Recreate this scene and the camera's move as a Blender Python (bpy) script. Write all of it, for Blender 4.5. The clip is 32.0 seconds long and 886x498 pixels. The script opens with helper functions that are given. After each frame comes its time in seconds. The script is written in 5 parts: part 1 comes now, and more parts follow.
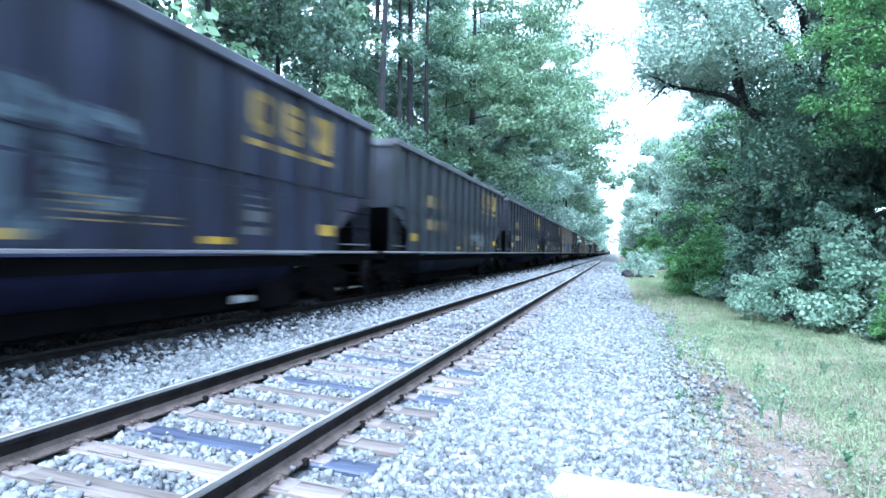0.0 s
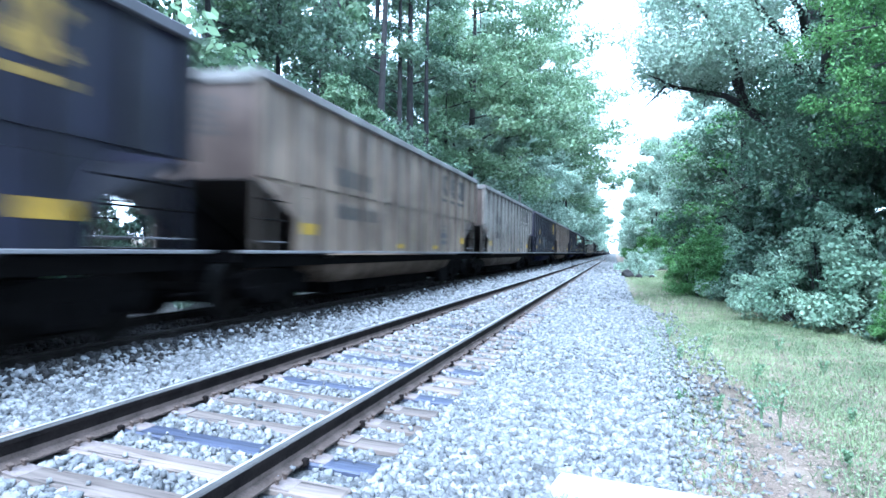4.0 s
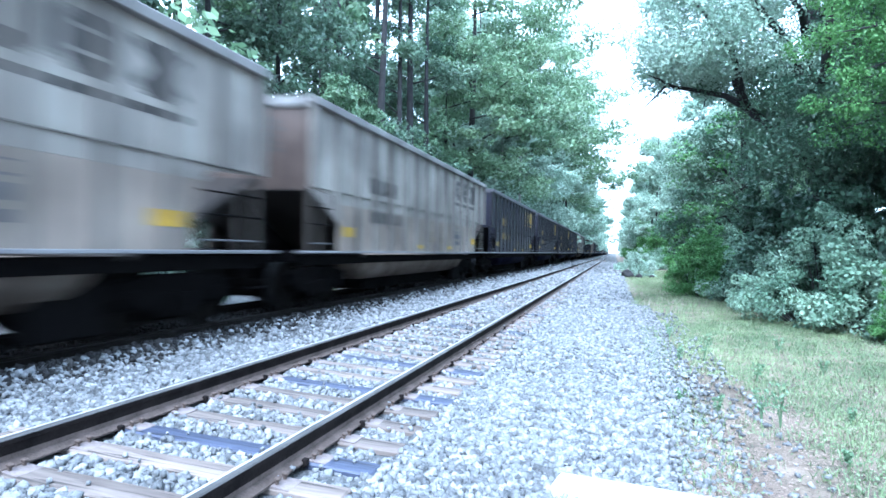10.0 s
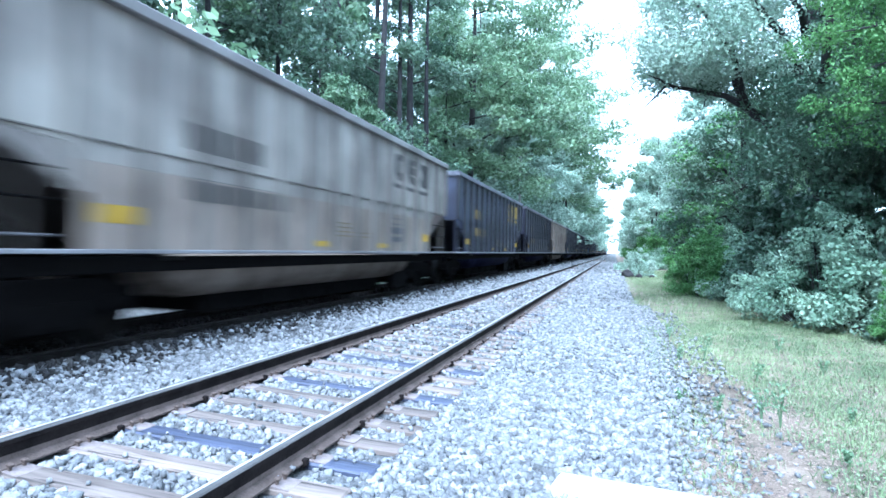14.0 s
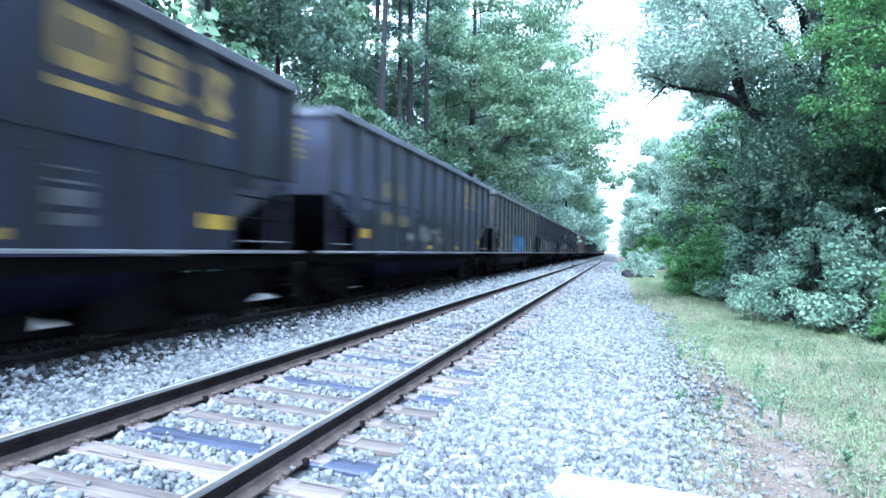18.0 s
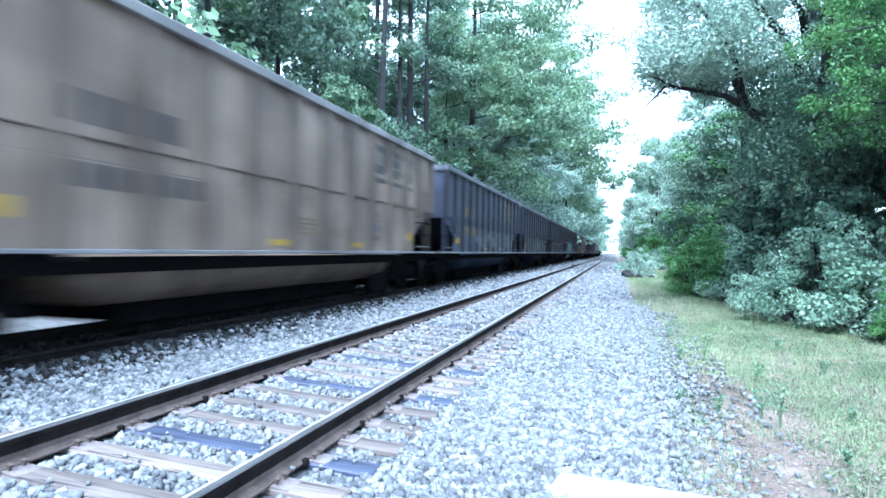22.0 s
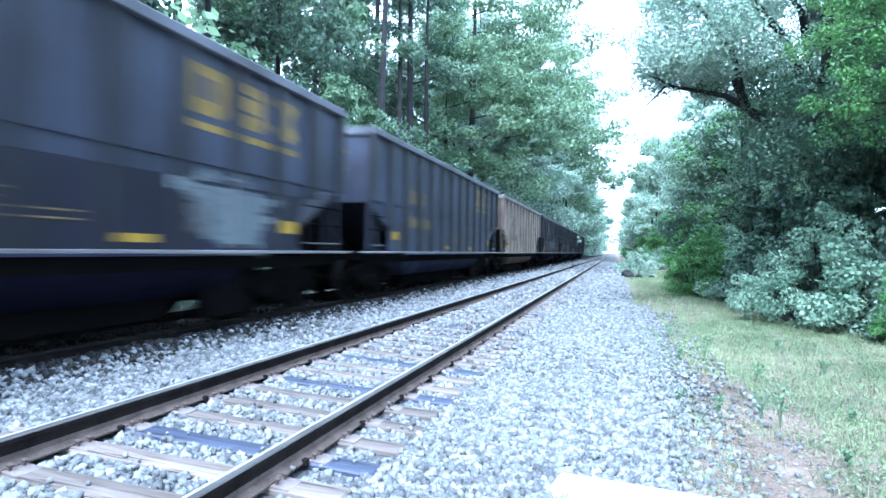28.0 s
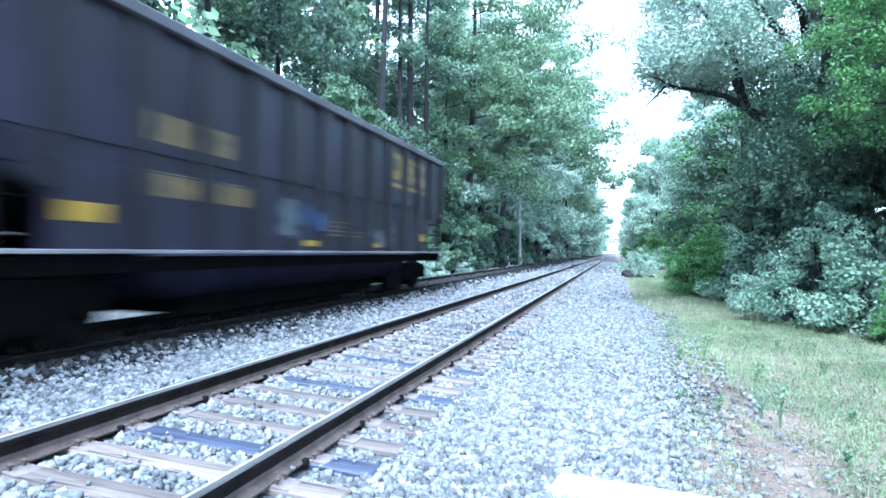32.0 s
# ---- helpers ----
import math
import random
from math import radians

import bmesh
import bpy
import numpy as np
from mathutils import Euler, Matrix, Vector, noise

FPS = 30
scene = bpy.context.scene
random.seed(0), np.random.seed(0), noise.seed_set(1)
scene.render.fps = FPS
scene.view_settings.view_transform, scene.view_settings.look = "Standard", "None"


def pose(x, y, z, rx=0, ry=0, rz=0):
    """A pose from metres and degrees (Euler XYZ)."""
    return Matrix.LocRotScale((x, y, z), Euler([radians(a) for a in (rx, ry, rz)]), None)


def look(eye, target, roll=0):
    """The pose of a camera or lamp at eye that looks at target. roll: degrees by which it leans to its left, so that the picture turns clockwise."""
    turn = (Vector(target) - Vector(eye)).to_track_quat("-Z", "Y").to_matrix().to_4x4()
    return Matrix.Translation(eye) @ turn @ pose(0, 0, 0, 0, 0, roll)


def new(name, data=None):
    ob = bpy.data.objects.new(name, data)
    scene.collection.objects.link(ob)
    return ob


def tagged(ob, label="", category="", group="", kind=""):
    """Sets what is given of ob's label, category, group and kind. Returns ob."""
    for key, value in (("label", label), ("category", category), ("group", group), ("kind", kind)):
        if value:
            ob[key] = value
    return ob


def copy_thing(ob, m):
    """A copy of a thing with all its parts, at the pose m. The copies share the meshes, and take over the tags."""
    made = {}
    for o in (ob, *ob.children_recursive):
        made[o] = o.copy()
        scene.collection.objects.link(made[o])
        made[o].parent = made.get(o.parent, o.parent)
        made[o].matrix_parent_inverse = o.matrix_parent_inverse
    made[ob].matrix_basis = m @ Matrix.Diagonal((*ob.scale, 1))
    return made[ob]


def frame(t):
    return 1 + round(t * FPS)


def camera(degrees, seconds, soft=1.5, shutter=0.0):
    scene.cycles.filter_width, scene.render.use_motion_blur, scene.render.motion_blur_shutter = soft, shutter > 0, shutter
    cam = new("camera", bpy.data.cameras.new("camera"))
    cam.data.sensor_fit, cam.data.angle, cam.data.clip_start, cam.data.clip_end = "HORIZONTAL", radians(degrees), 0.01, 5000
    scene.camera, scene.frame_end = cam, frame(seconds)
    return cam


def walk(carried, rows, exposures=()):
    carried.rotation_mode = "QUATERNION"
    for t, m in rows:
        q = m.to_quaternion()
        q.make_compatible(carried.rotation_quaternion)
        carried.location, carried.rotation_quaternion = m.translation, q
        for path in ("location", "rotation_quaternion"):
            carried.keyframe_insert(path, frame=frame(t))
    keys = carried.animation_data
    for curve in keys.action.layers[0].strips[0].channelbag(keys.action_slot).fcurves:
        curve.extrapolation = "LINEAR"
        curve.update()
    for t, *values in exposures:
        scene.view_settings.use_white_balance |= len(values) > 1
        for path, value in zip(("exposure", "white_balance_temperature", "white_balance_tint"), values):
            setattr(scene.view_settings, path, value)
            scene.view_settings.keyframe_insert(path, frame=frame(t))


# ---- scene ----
# ---------------- camera ----------------
EYE = (0.0, 0.0, 1.203)
YAW, PITCH, LEAN = radians(15.03), radians(0.03), 1.205
AIM = (EYE[0] - math.sin(YAW) * math.cos(PITCH), math.cos(YAW) * math.cos(PITCH), EYE[2] + math.sin(PITCH))
cam = camera(69.29, 32.0, soft=1.6, shutter=0.65)
walk(cam, [(0.0, look(EYE, AIM, LEAN)), (32.0, look(EYE, AIM, LEAN))],
     exposures=[(0.0, 2.11, 4860, 5), (32.0, 2.11, 4860, 5)])

# ---------------- sky and sun ----------------
SUN_EL, SUN_ROT = radians(49), radians(181)
world = bpy.data.worlds.new("sky")
scene.world = world
world.use_nodes = True
wn = world.node_tree.nodes
sky = wn.new("ShaderNodeTexSky")
sky.sky_type, sky.sun_disc = "NISHITA", False
sky.sun_elevation, sky.sun_rotation = SUN_EL, SUN_ROT
sky.air_density, sky.dust_density, sky.ozone_density = 1.0, 2.0, 1.0
wn["Background"].inputs[1].default_value = 0.15
# a thin white overcast lies over most of the blue
veil = wn.new("ShaderNodeMix")
veil.data_type = "RGBA"
veil.inputs[0].default_value = 0.72
veil.inputs[7].default_value = (8.6, 9.2, 9.8, 1)
world.node_tree.links.new(sky.outputs[0], veil.inputs[6])
world.node_tree.links.new(veil.outputs[2], wn["Background"].inputs[0])
sun = new("sun", bpy.data.lights.new("sun", "SUN"))
sun.data.energy, sun.data.angle, sun.data.color = 2.0, radians(25), (1.0, 0.97, 0.92)
sun.matrix_world = look((math.sin(SUN_ROT) * math.cos(SUN_EL) * 50, math.cos(SUN_ROT) * math.cos(SUN_EL) * 50,
                         math.sin(SUN_EL) * 50), (0, 0, 0))


# ---------------- materials ----------------
def mat(name, c1, c2, rough=0.7, metal=0.0, scale=8.0, fine=60.0, bump=0.3, island=0.0, random_tint=0.0,
        object_colour=False, depth=0.02, spec=0.5):
    """Two colours mixed by coarse and fine noise, with relief; optional variation by island or by object."""
    m = bpy.data.materials.new(name)
    m.use_nodes = True
    n, k = m.node_tree.nodes, m.node_tree.links
    b = n["Principled BSDF"]
    co = n.new("ShaderNodeTexCoord")
    a = n.new("ShaderNodeTexNoise")
    a.inputs["Scale"].default_value, a.inputs["Detail"].default_value = scale, 5
    f = n.new("ShaderNodeTexNoise")
    f.inputs["Scale"].default_value, f.inputs["Detail"].default_value = fine, 3
    for t in (a, f):
        k.new(co.outputs["Object"], t.inputs["Vector"])
    add = n.new("ShaderNodeMath")
    add.operation = "MULTIPLY_ADD"
    k.new(f.outputs[0], add.inputs[0])
    add.inputs[1].default_value = 0.45
    k.new(a.outputs[0], add.inputs[2])
    ramp = n.new("ShaderNodeMapRange")
    ramp.inputs[1].default_value, ramp.inputs[2].default_value = 0.5, 0.95
    k.new(add.outputs[0], ramp.inputs[0])
    mix = n.new("ShaderNodeMix")
    mix.data_type = "RGBA"
    mix.inputs[6].default_value, mix.inputs[7].default_value = (*c1, 1), (*c2, 1)
    k.new(ramp.outputs[0], mix.inputs[0])
    out = mix.outputs[2]
    if object_colour:
        oi = n.new("ShaderNodeObjectInfo")
        mul = n.new("ShaderNodeMix")
        mul.data_type, mul.blend_type = "RGBA", "MULTIPLY"
        mul.inputs[0].default_value = 1.0
        k.new(out, mul.inputs[6])
        k.new(oi.outputs["Color"], mul.inputs[7])
        out = mul.outputs[2]
    if island or random_tint:
        hsv = n.new("ShaderNodeHueSaturation")
        src = n.new("ShaderNodeNewGeometry").outputs["Random Per Island"] if island else n.new("ShaderNodeObjectInfo").outputs["Random"]
        amount = island or random_tint
        r = n.new("ShaderNodeMapRange")
        r.inputs[3].default_value, r.inputs[4].default_value = 1 - amount, 1 + amount
        k.new(src, r.inputs[0])
        k.new(r.outputs[0], hsv.inputs["Value"])
        k.new(out, hsv.inputs["Color"])
        out = hsv.outputs[0]
    k.new(out, b.inputs["Base Color"])
    b.inputs["Roughness"].default_value, b.inputs["Metallic"].default_value = rough, metal
    b.inputs["Specular IOR Level"].default_value = spec
    if bump:
        bp = n.new("ShaderNodeBump")
        bp.inputs["Strength"].default_value, bp.inputs["Distance"].default_value = bump, depth
        k.new(add.outputs[0], bp.inputs["Height"])
        k.new(bp.outputs[0], b.inputs["Normal"])
    return m


def leaf_mat(name, c1, c2, island=0.36, rough=0.45, spec=0.5):
    """A leaf: dull green with light passing through it, varied leaf by leaf."""
    m = mat(name, c1, c2, rough, scale=0.35, fine=1.4, bump=0, island=island, spec=spec)
    n, k = m.node_tree.nodes, m.node_tree.links
    b = n["Principled BSDF"]
    tr = n.new("ShaderNodeBsdfTranslucent")
    src = b.inputs["Base Color"].links[0].from_socket
    k.new(src, tr.inputs["Color"])
    mx = n.new("ShaderNodeMixShader")
    mx.inputs[0].default_value = 0.3
    k.new(b.outputs[0], mx.inputs[1])
    k.new(tr.outputs[0], mx.inputs[2])
    k.new(mx.outputs[0], n["Material Output"].inputs[0])
    return m


PAINT = mat("car_paint", (0.38, 0.36, 0.36), (1.12, 1.12, 1.12), 0.5, scale=0.8, fine=9, bump=0.15, object_colour=True, depth=0.01, spec=0.3)
# rain streaks: the fine noise of the paint is stretched upright
for nd in PAINT.node_tree.nodes:
    if nd.type == "TEX_NOISE" and nd.inputs["Scale"].default_value == 9:
        mp = PAINT.node_tree.nodes.new("ShaderNodeMapping")
        mp.inputs["Scale"].default_value = (1.0, 1.0, 0.07)
        PAINT.node_tree.links.new(nd.inputs["Vector"].links[0].from_socket, mp.inputs[0])
        PAINT.node_tree.links.new(mp.outputs[0], nd.inputs["Vector"])
TUB_PAINT = mat("grimy_tub_paint", (0.38, 0.36, 0.36), (1.12, 1.12, 1.12), 0.95, scale=1.5, fine=9, bump=0.15, object_colour=True, spec=0.03)
# underframe and wheels: shade beneath the cars is put into these near-blacks
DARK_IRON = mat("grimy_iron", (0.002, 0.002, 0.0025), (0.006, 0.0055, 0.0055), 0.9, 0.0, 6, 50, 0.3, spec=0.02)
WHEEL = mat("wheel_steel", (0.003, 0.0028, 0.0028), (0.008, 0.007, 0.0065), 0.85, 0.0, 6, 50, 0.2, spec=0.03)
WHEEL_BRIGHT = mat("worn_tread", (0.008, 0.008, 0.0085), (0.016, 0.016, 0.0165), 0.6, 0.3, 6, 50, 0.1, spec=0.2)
YELLOW = mat("yellow_paint", (0.11, 0.075, 0.012), (0.27, 0.178, 0.03), 0.6, 0, 3, 25, 0.1)
REFLECTOR = mat("yellow_reflective_sheet", (0.2, 0.125, 0.008), (0.38, 0.245, 0.016), 0.5, 0, 4, 25, 0.05)
FADED_YELLOW = mat("faded_yellow_paint", (0.03, 0.025, 0.018), (0.17, 0.12, 0.035), 0.6, 0, 5, 25, 0.1)
BLACK_LOGO = mat("dark_lettering", (0.02, 0.017, 0.016), (0.045, 0.04, 0.037), 0.6, 0, 3, 25, 0.1)
WHITE_MARK = mat("white_stencil", (0.02, 0.02, 0.023), (0.085, 0.085, 0.092), 0.6, 0, 3, 25, 0.1)
SPRAY = mat("spray_paint", (0.75, 0.75, 0.75), (1, 1, 1), 0.6, 0, 1.6, 7, 0.05, object_colour=True)
RAIL_SIDE = mat("rusty_rail", (0.006, 0.005, 0.005), (0.02, 0.016, 0.015), 0.8, 0.0, 5, 60, 0.2, spec=0.06)
RAIL_FOOT = mat("rust_dusted_rail_foot", (0.055, 0.042, 0.036), (0.13, 0.1, 0.088), 0.9, 0.0, 5, 60, 0.3, spec=0.2)
# worn running band; the sky's reflection is put into its pale base
RAIL_TOP = mat("polished_rail", (0.4, 0.4, 0.41), (0.55, 0.55, 0.55), 0.35, 0.3, 2, 40, 0.03)
RAIL_DULL = mat("dull_rail_head", (0.05, 0.047, 0.046), (0.1, 0.095, 0.093), 0.5, 0.3, 2, 40, 0.08, spec=0.4)
# far rails: shade beneath the train is put into the colour
SHADED_RAIL = mat("oily_rail", (0.006, 0.005, 0.005), (0.016, 0.014, 0.013), 0.8, 0.0, 5, 60, 0.2, spec=0.12)
TIE = mat("weathered_tie", (0.062, 0.048, 0.042), (0.22, 0.182, 0.162), 0.9, 0, 4, 26, 0.8, random_tint=0.28)
TIE_DARK = mat("creosoted_tie", (0.016, 0.02, 0.038), (0.06, 0.07, 0.115), 0.55, 0, 4, 26, 0.7, random_tint=0.2)
for tm in (TIE, TIE_DARK):
    for nd in [q for q in tm.node_tree.nodes if q.type == "TEX_NOISE"]:
        mp = tm.node_tree.nodes.new("ShaderNodeMapping")
        mp.inputs["Scale"].default_value = (0.12, 1.0, 1.0)
        tm.node_tree.links.new(nd.inputs["Vector"].links[0].from_socket, mp.inputs[0])
        tm.node_tree.links.new(mp.outputs[0], nd.inputs["Vector"])
for tm in (TIE, TIE_DARK):
    # drying checks: thin dark splits that run with the grain
    tn, tk = tm.node_tree.nodes, tm.node_tree.links
    co = tn.new("ShaderNodeTexCoord")
    mp = tn.new("ShaderNodeMapping")
    mp.inputs["Scale"].default_value = (1.1, 26.0, 26.0)
    tk.new(co.outputs["Object"], mp.inputs[0])
    nz = tn.new("ShaderNodeTexNoise")
    nz.inputs["Scale"].default_value, nz.inputs["Detail"].default_value = 1.0, 4
    tk.new(mp.outputs[0], nz.inputs["Vector"])
    rg = tn.new("ShaderNodeMapRange")
    rg.inputs[1].default_value, rg.inputs[2].default_value = 0.36, 0.44
    rg.inputs[3].default_value = 0.28
    tk.new(nz.outputs[0], rg.inputs[0])
    cm = tn.new("ShaderNodeMix")
    cm.data_type, cm.blend_type = "RGBA", "MULTIPLY"
    cm.inputs[0].default_value = 1.0
    b = tn["Principled BSDF"]
    tk.new(b.inputs["Base Color"].links[0].from_socket, cm.inputs[6])
    tk.new(rg.outputs[0], cm.inputs[7])
    tk.new(cm.outputs[2], b.inputs["Base Color"])
PLATE = mat("rusty_plate", (0.1, 0.08, 0.075), (0.22, 0.185, 0.18), 0.8, 0.2, 8, 60, 0.3)
STONE = mat("granite_ballast", (0.072, 0.076, 0.081), (0.256, 0.262, 0.272), 0.85, 0, 9, 80, 0.4, island=0.5)
# seen between the stones; the shade of those gaps is its dark colour
BED = mat("ballast_bed", (0.02, 0.021, 0.023), (0.11, 0.112, 0.116), 0.9, 0, 14, 30, 1.0, depth=0.05)
# oil stain, with the train's shade on the ballast painted in
OILY_SHADED = mat("oily_ballast", (0.018, 0.018, 0.02), (0.05, 0.048, 0.046), 0.9, 0, 9, 60, 0.5, island=0.4, spec=0.1)
PATH = mat("pale_gravel", (0.1, 0.1, 0.105), (0.24, 0.24, 0.24), 0.95, 0, 9, 40, 0.8)
SOIL = mat("forest_soil", (0.05, 0.045, 0.03), (0.25, 0.195, 0.15), 0.95, 0, 2.2, 48, 0.8)
GRASS = mat("grass_blades", (0.1, 0.148, 0.074), (0.225, 0.282, 0.148), 0.7, 0, 0.5, 3, 0, island=0.4)
STRAW = mat("dry_litter", (0.12, 0.085, 0.066), (0.36, 0.28, 0.225), 0.85, 0, 0.8, 5, 0, island=0.7)
BARK = mat("tree_bark", (0.008, 0.0085, 0.01), (0.028, 0.0265, 0.028), 0.9, 0, 3, 18, 0.9)
PALE_BARK = mat("pale_bark", (0.2, 0.2, 0.19), (0.42, 0.41, 0.39), 0.9, 0, 3, 18, 0.6)
LEAF_A = leaf_mat("leaf_oak", (0.066, 0.116, 0.08), (0.152, 0.23, 0.15), 0.28)
LEAF_B = leaf_mat("leaf_maple", (0.1, 0.178, 0.102), (0.225, 0.335, 0.19))
LEAF_C = leaf_mat("leaf_privet", (0.105, 0.195, 0.128), (0.31, 0.43, 0.315), 0.34, 0.45, 0.5)
# pale leaves; on far trees and thickets the paleness is painted haze
LEAF_PALE_HAZE = leaf_mat("leaf_pale", (0.21, 0.315, 0.235), (0.43, 0.53, 0.44), 0.22, 0.5, 0.3)
LEAF_D = leaf_mat("leaf_vine", (0.07, 0.17, 0.055), (0.155, 0.31, 0.1), 0.3, 0.5, 0.35)
# dark leaf; in hollows under the trees it carries painted shade
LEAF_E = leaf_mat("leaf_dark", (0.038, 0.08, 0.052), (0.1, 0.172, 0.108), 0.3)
LEAF_L = leaf_mat("leaf_light", (0.08, 0.15, 0.08), (0.225, 0.325, 0.185), 0.28)
CONCRETE = mat("pale_concrete", (0.45, 0.43, 0.39), (0.62, 0.6, 0.55), 0.9, 0, 6, 70, 0.3)
WHITE_POST = mat("white_post_paint", (0.6, 0.6, 0.6), (0.8, 0.8, 0.8), 0.6, 0, 5, 40, 0.1)


# ---------------- building helpers ----------------
def mesh_of(name, bm, *materials):
    me = bpy.data.meshes.new(name)
    bm.to_mesh(me)
    bm.free()
    for m in materials:
        me.materials.append(m)
    return me


def part(name, bm, material, parent, label="", at=None):
    ob = new(name, bm if isinstance(bm, bpy.types.Mesh) else mesh_of(name, bm, material))
    ob.parent = parent
    if at is not None:
        ob.matrix_basis = at
    return tagged(ob, label)


def thing(name, label, category, group="", kind=""):
    return tagged(new(name), label, category, group, kind)


def box(bm, x0, x1, y0, y1, z0, z1, bevel=0.0):
    r = bmesh.ops.create_cube(bm, size=1, matrix=Matrix.LocRotScale(((x0 + x1) / 2, (y0 + y1) / 2, (z0 + z1) / 2), None,
                                                                  (abs(x1 - x0), abs(y1 - y0), abs(z1 - z0))))
    if bevel:
        es = list({e for v in r["verts"] for e in v.link_edges})
        bmesh.ops.bevel(bm, geom=es, offset=bevel, segments=1, affect="EDGES")
    return bm


def prism(bm, pts, a0, a1, axis="x"):
    """A solid from an outline: (y, z) pairs drawn out along x, or (x, z) pairs drawn out along y."""
    put = (lambda p, a: (a, p[0], p[1])) if axis == "x" else (lambda p, a: (p[0], a, p[1]))
    lo = [bm.verts.new(put(p, a0)) for p in pts]
    hi = [bm.verts.new(put(p, a1)) for p in pts]
    n = len(pts)
    bm.faces.new(lo)
    bm.faces.new(hi[::-1])
    for i in range(n):
        bm.faces.new((lo[i], hi[i], hi[(i + 1) % n], lo[(i + 1) % n]))
    bmesh.ops.recalc_face_normals(bm, faces=bm.faces[:])
    return bm


def rod(bm, a, b, r0, r1=None, seg=6):
    """A tapered round bar from a to b."""
    a, b = Vector(a), Vector(b)
    d = b - a
    m = Matrix.Translation((a + b) / 2) @ d.to_track_quat("Z", "Y").to_matrix().to_4x4()
    bmesh.ops.create_cone(bm, cap_ends=True, segments=seg, radius1=r0, radius2=r0 if r1 is None else r1, depth=d.length, matrix=m)
    return bm


def bm_new():
    return bmesh.new()


def raw_mesh(name, verts, faces, material, smooth=False):
    """A mesh from numpy vertices (n, 3) and equal-sided faces (m, k)."""
    me = bpy.data.meshes.new(name)
    k = faces.shape[1]
    me.vertices.add(len(verts))
    me.vertices.foreach_set("co", verts.astype(np.float32).ravel())
    me.loops.add(faces.size)
    me.loops.foreach_set("vertex_index", faces.astype(np.int32).ravel())
    me.polygons.add(len(faces))
    me.polygons.foreach_set("loop_start", np.arange(0, faces.size, k, dtype=np.int32))
    me.polygons.foreach_set("loop_total", np.full(len(faces), k, dtype=np.int32))
    me.update(calc_edges=True)
    me.validate()
    if smooth:
        me.polygons.foreach_set("use_smooth", np.ones(len(faces), dtype=bool))
    me.materials.append(material)
    return me


# ---------------- the lie of the land ----------------
NEAR_X, FAR_X = -2.827, -6.776          # centre lines of the two tracks
# rail top is z = 0
TIE_TOP = -0.185
CANT = 0.058                          # the near track leans towards the verge
GAUGE = 0.7535                        # centre line to rail head centre


def ground_z(x, y):
    """Height of the ground: a ballast shelf under the tracks, a low grass verge, rising banks under the woods."""
    z = -0.37 + 0.02 * np.sin(x * 1.3 + y * 0.23) + 0.015 * np.sin(y * 0.71 - x)
    z = z + np.clip(x - 3.0, 0, 40) * 0.03 + np.clip(-10.0 - x, 0, 40) * 0.05
    z = z - 0.25 * np.exp(-((x + 9.6) / 0.7) ** 2)
    z = z - 0.3 * np.clip((0.5 - x) / 0.25, 0, 1) * np.clip((x + 9.6) / 0.5, 0, 1)
    return z


def bed_z(x):
    """Top of the ballast: level at the ties, sloping off to both sides."""
    z = -0.225 - np.clip(x + 3.58, -0.75, 2.1) * CANT - np.clip(x + 1.5, 0, 0.25) * 0.18
    z = z - np.clip(-8.3 - x, 0, 2) * 0.35
    z = z - 0.05 * np.exp(-((x + 4.7) / 0.35) ** 2) + 0.09 * np.exp(-((x + 5.6) / 0.3) ** 2)
    return z


def sheet(name, xs, ys, zf, material):
    gx, gy = np.meshgrid(xs, ys)
    v = np.stack([gx, gy, zf(gx, gy)], -1).reshape(-1, 3)
    w, h = len(xs), len(ys)
    i = (np.arange(h - 1)[:, None] * w + np.arange(w - 1)[None]).ravel()
    return raw_mesh(name, v, np.stack([i, i + 1, i + w + 1, i + w], 1), material, True)


far = [1500, 700, 300, 140, 80]
gxs = np.array([-q for q in far] + list(np.arange(-50, -10, 1.0)) + list(np.arange(-10, 8, 0.25)) + list(np.arange(8, 50.1, 1.0)) + far[::-1])
gys = np.array([-2500, -1200, -600, -300, -150] + list(np.arange(-80, 160.1, 2.0)) + [220, 350, 600, 1200, 2500])
ground = tagged(new("ground", sheet("ground", gxs, gys, ground_z, SOIL)), "thin grass, dirt and leaf litter beside the tracks", "ground", kind="structure")
bxs = np.array([-10.2, -9.4, -8.9, -8.5] + list(np.arange(-8.2, 0.0, 0.25)) + [0.0, 0.2, 0.4, 0.62])
bys = np.array([-800, -300, -100, -40, -10] + list(np.arange(0, 40, 0.5)) + list(np.arange(40, 160, 4.0)) + [200, 300, 500, 900])


def bed_shape(gx, gy):
    z = bed_z(gx) + 0.012 * np.sin(gx * 9 + gy * 3.1) * np.sin(gy * 7.3)
    edge = (gx > 0.5) | (gx < -10)
    return np.where(edge, ground_z(gx, gy) - 0.05, z)


bed = tagged(new("ballast_bed", sheet("ballast_bed", bxs, bys, bed_shape, BED)), "bed of crushed stone under two railway tracks, gap shade painted in", "ballast", kind="structure")


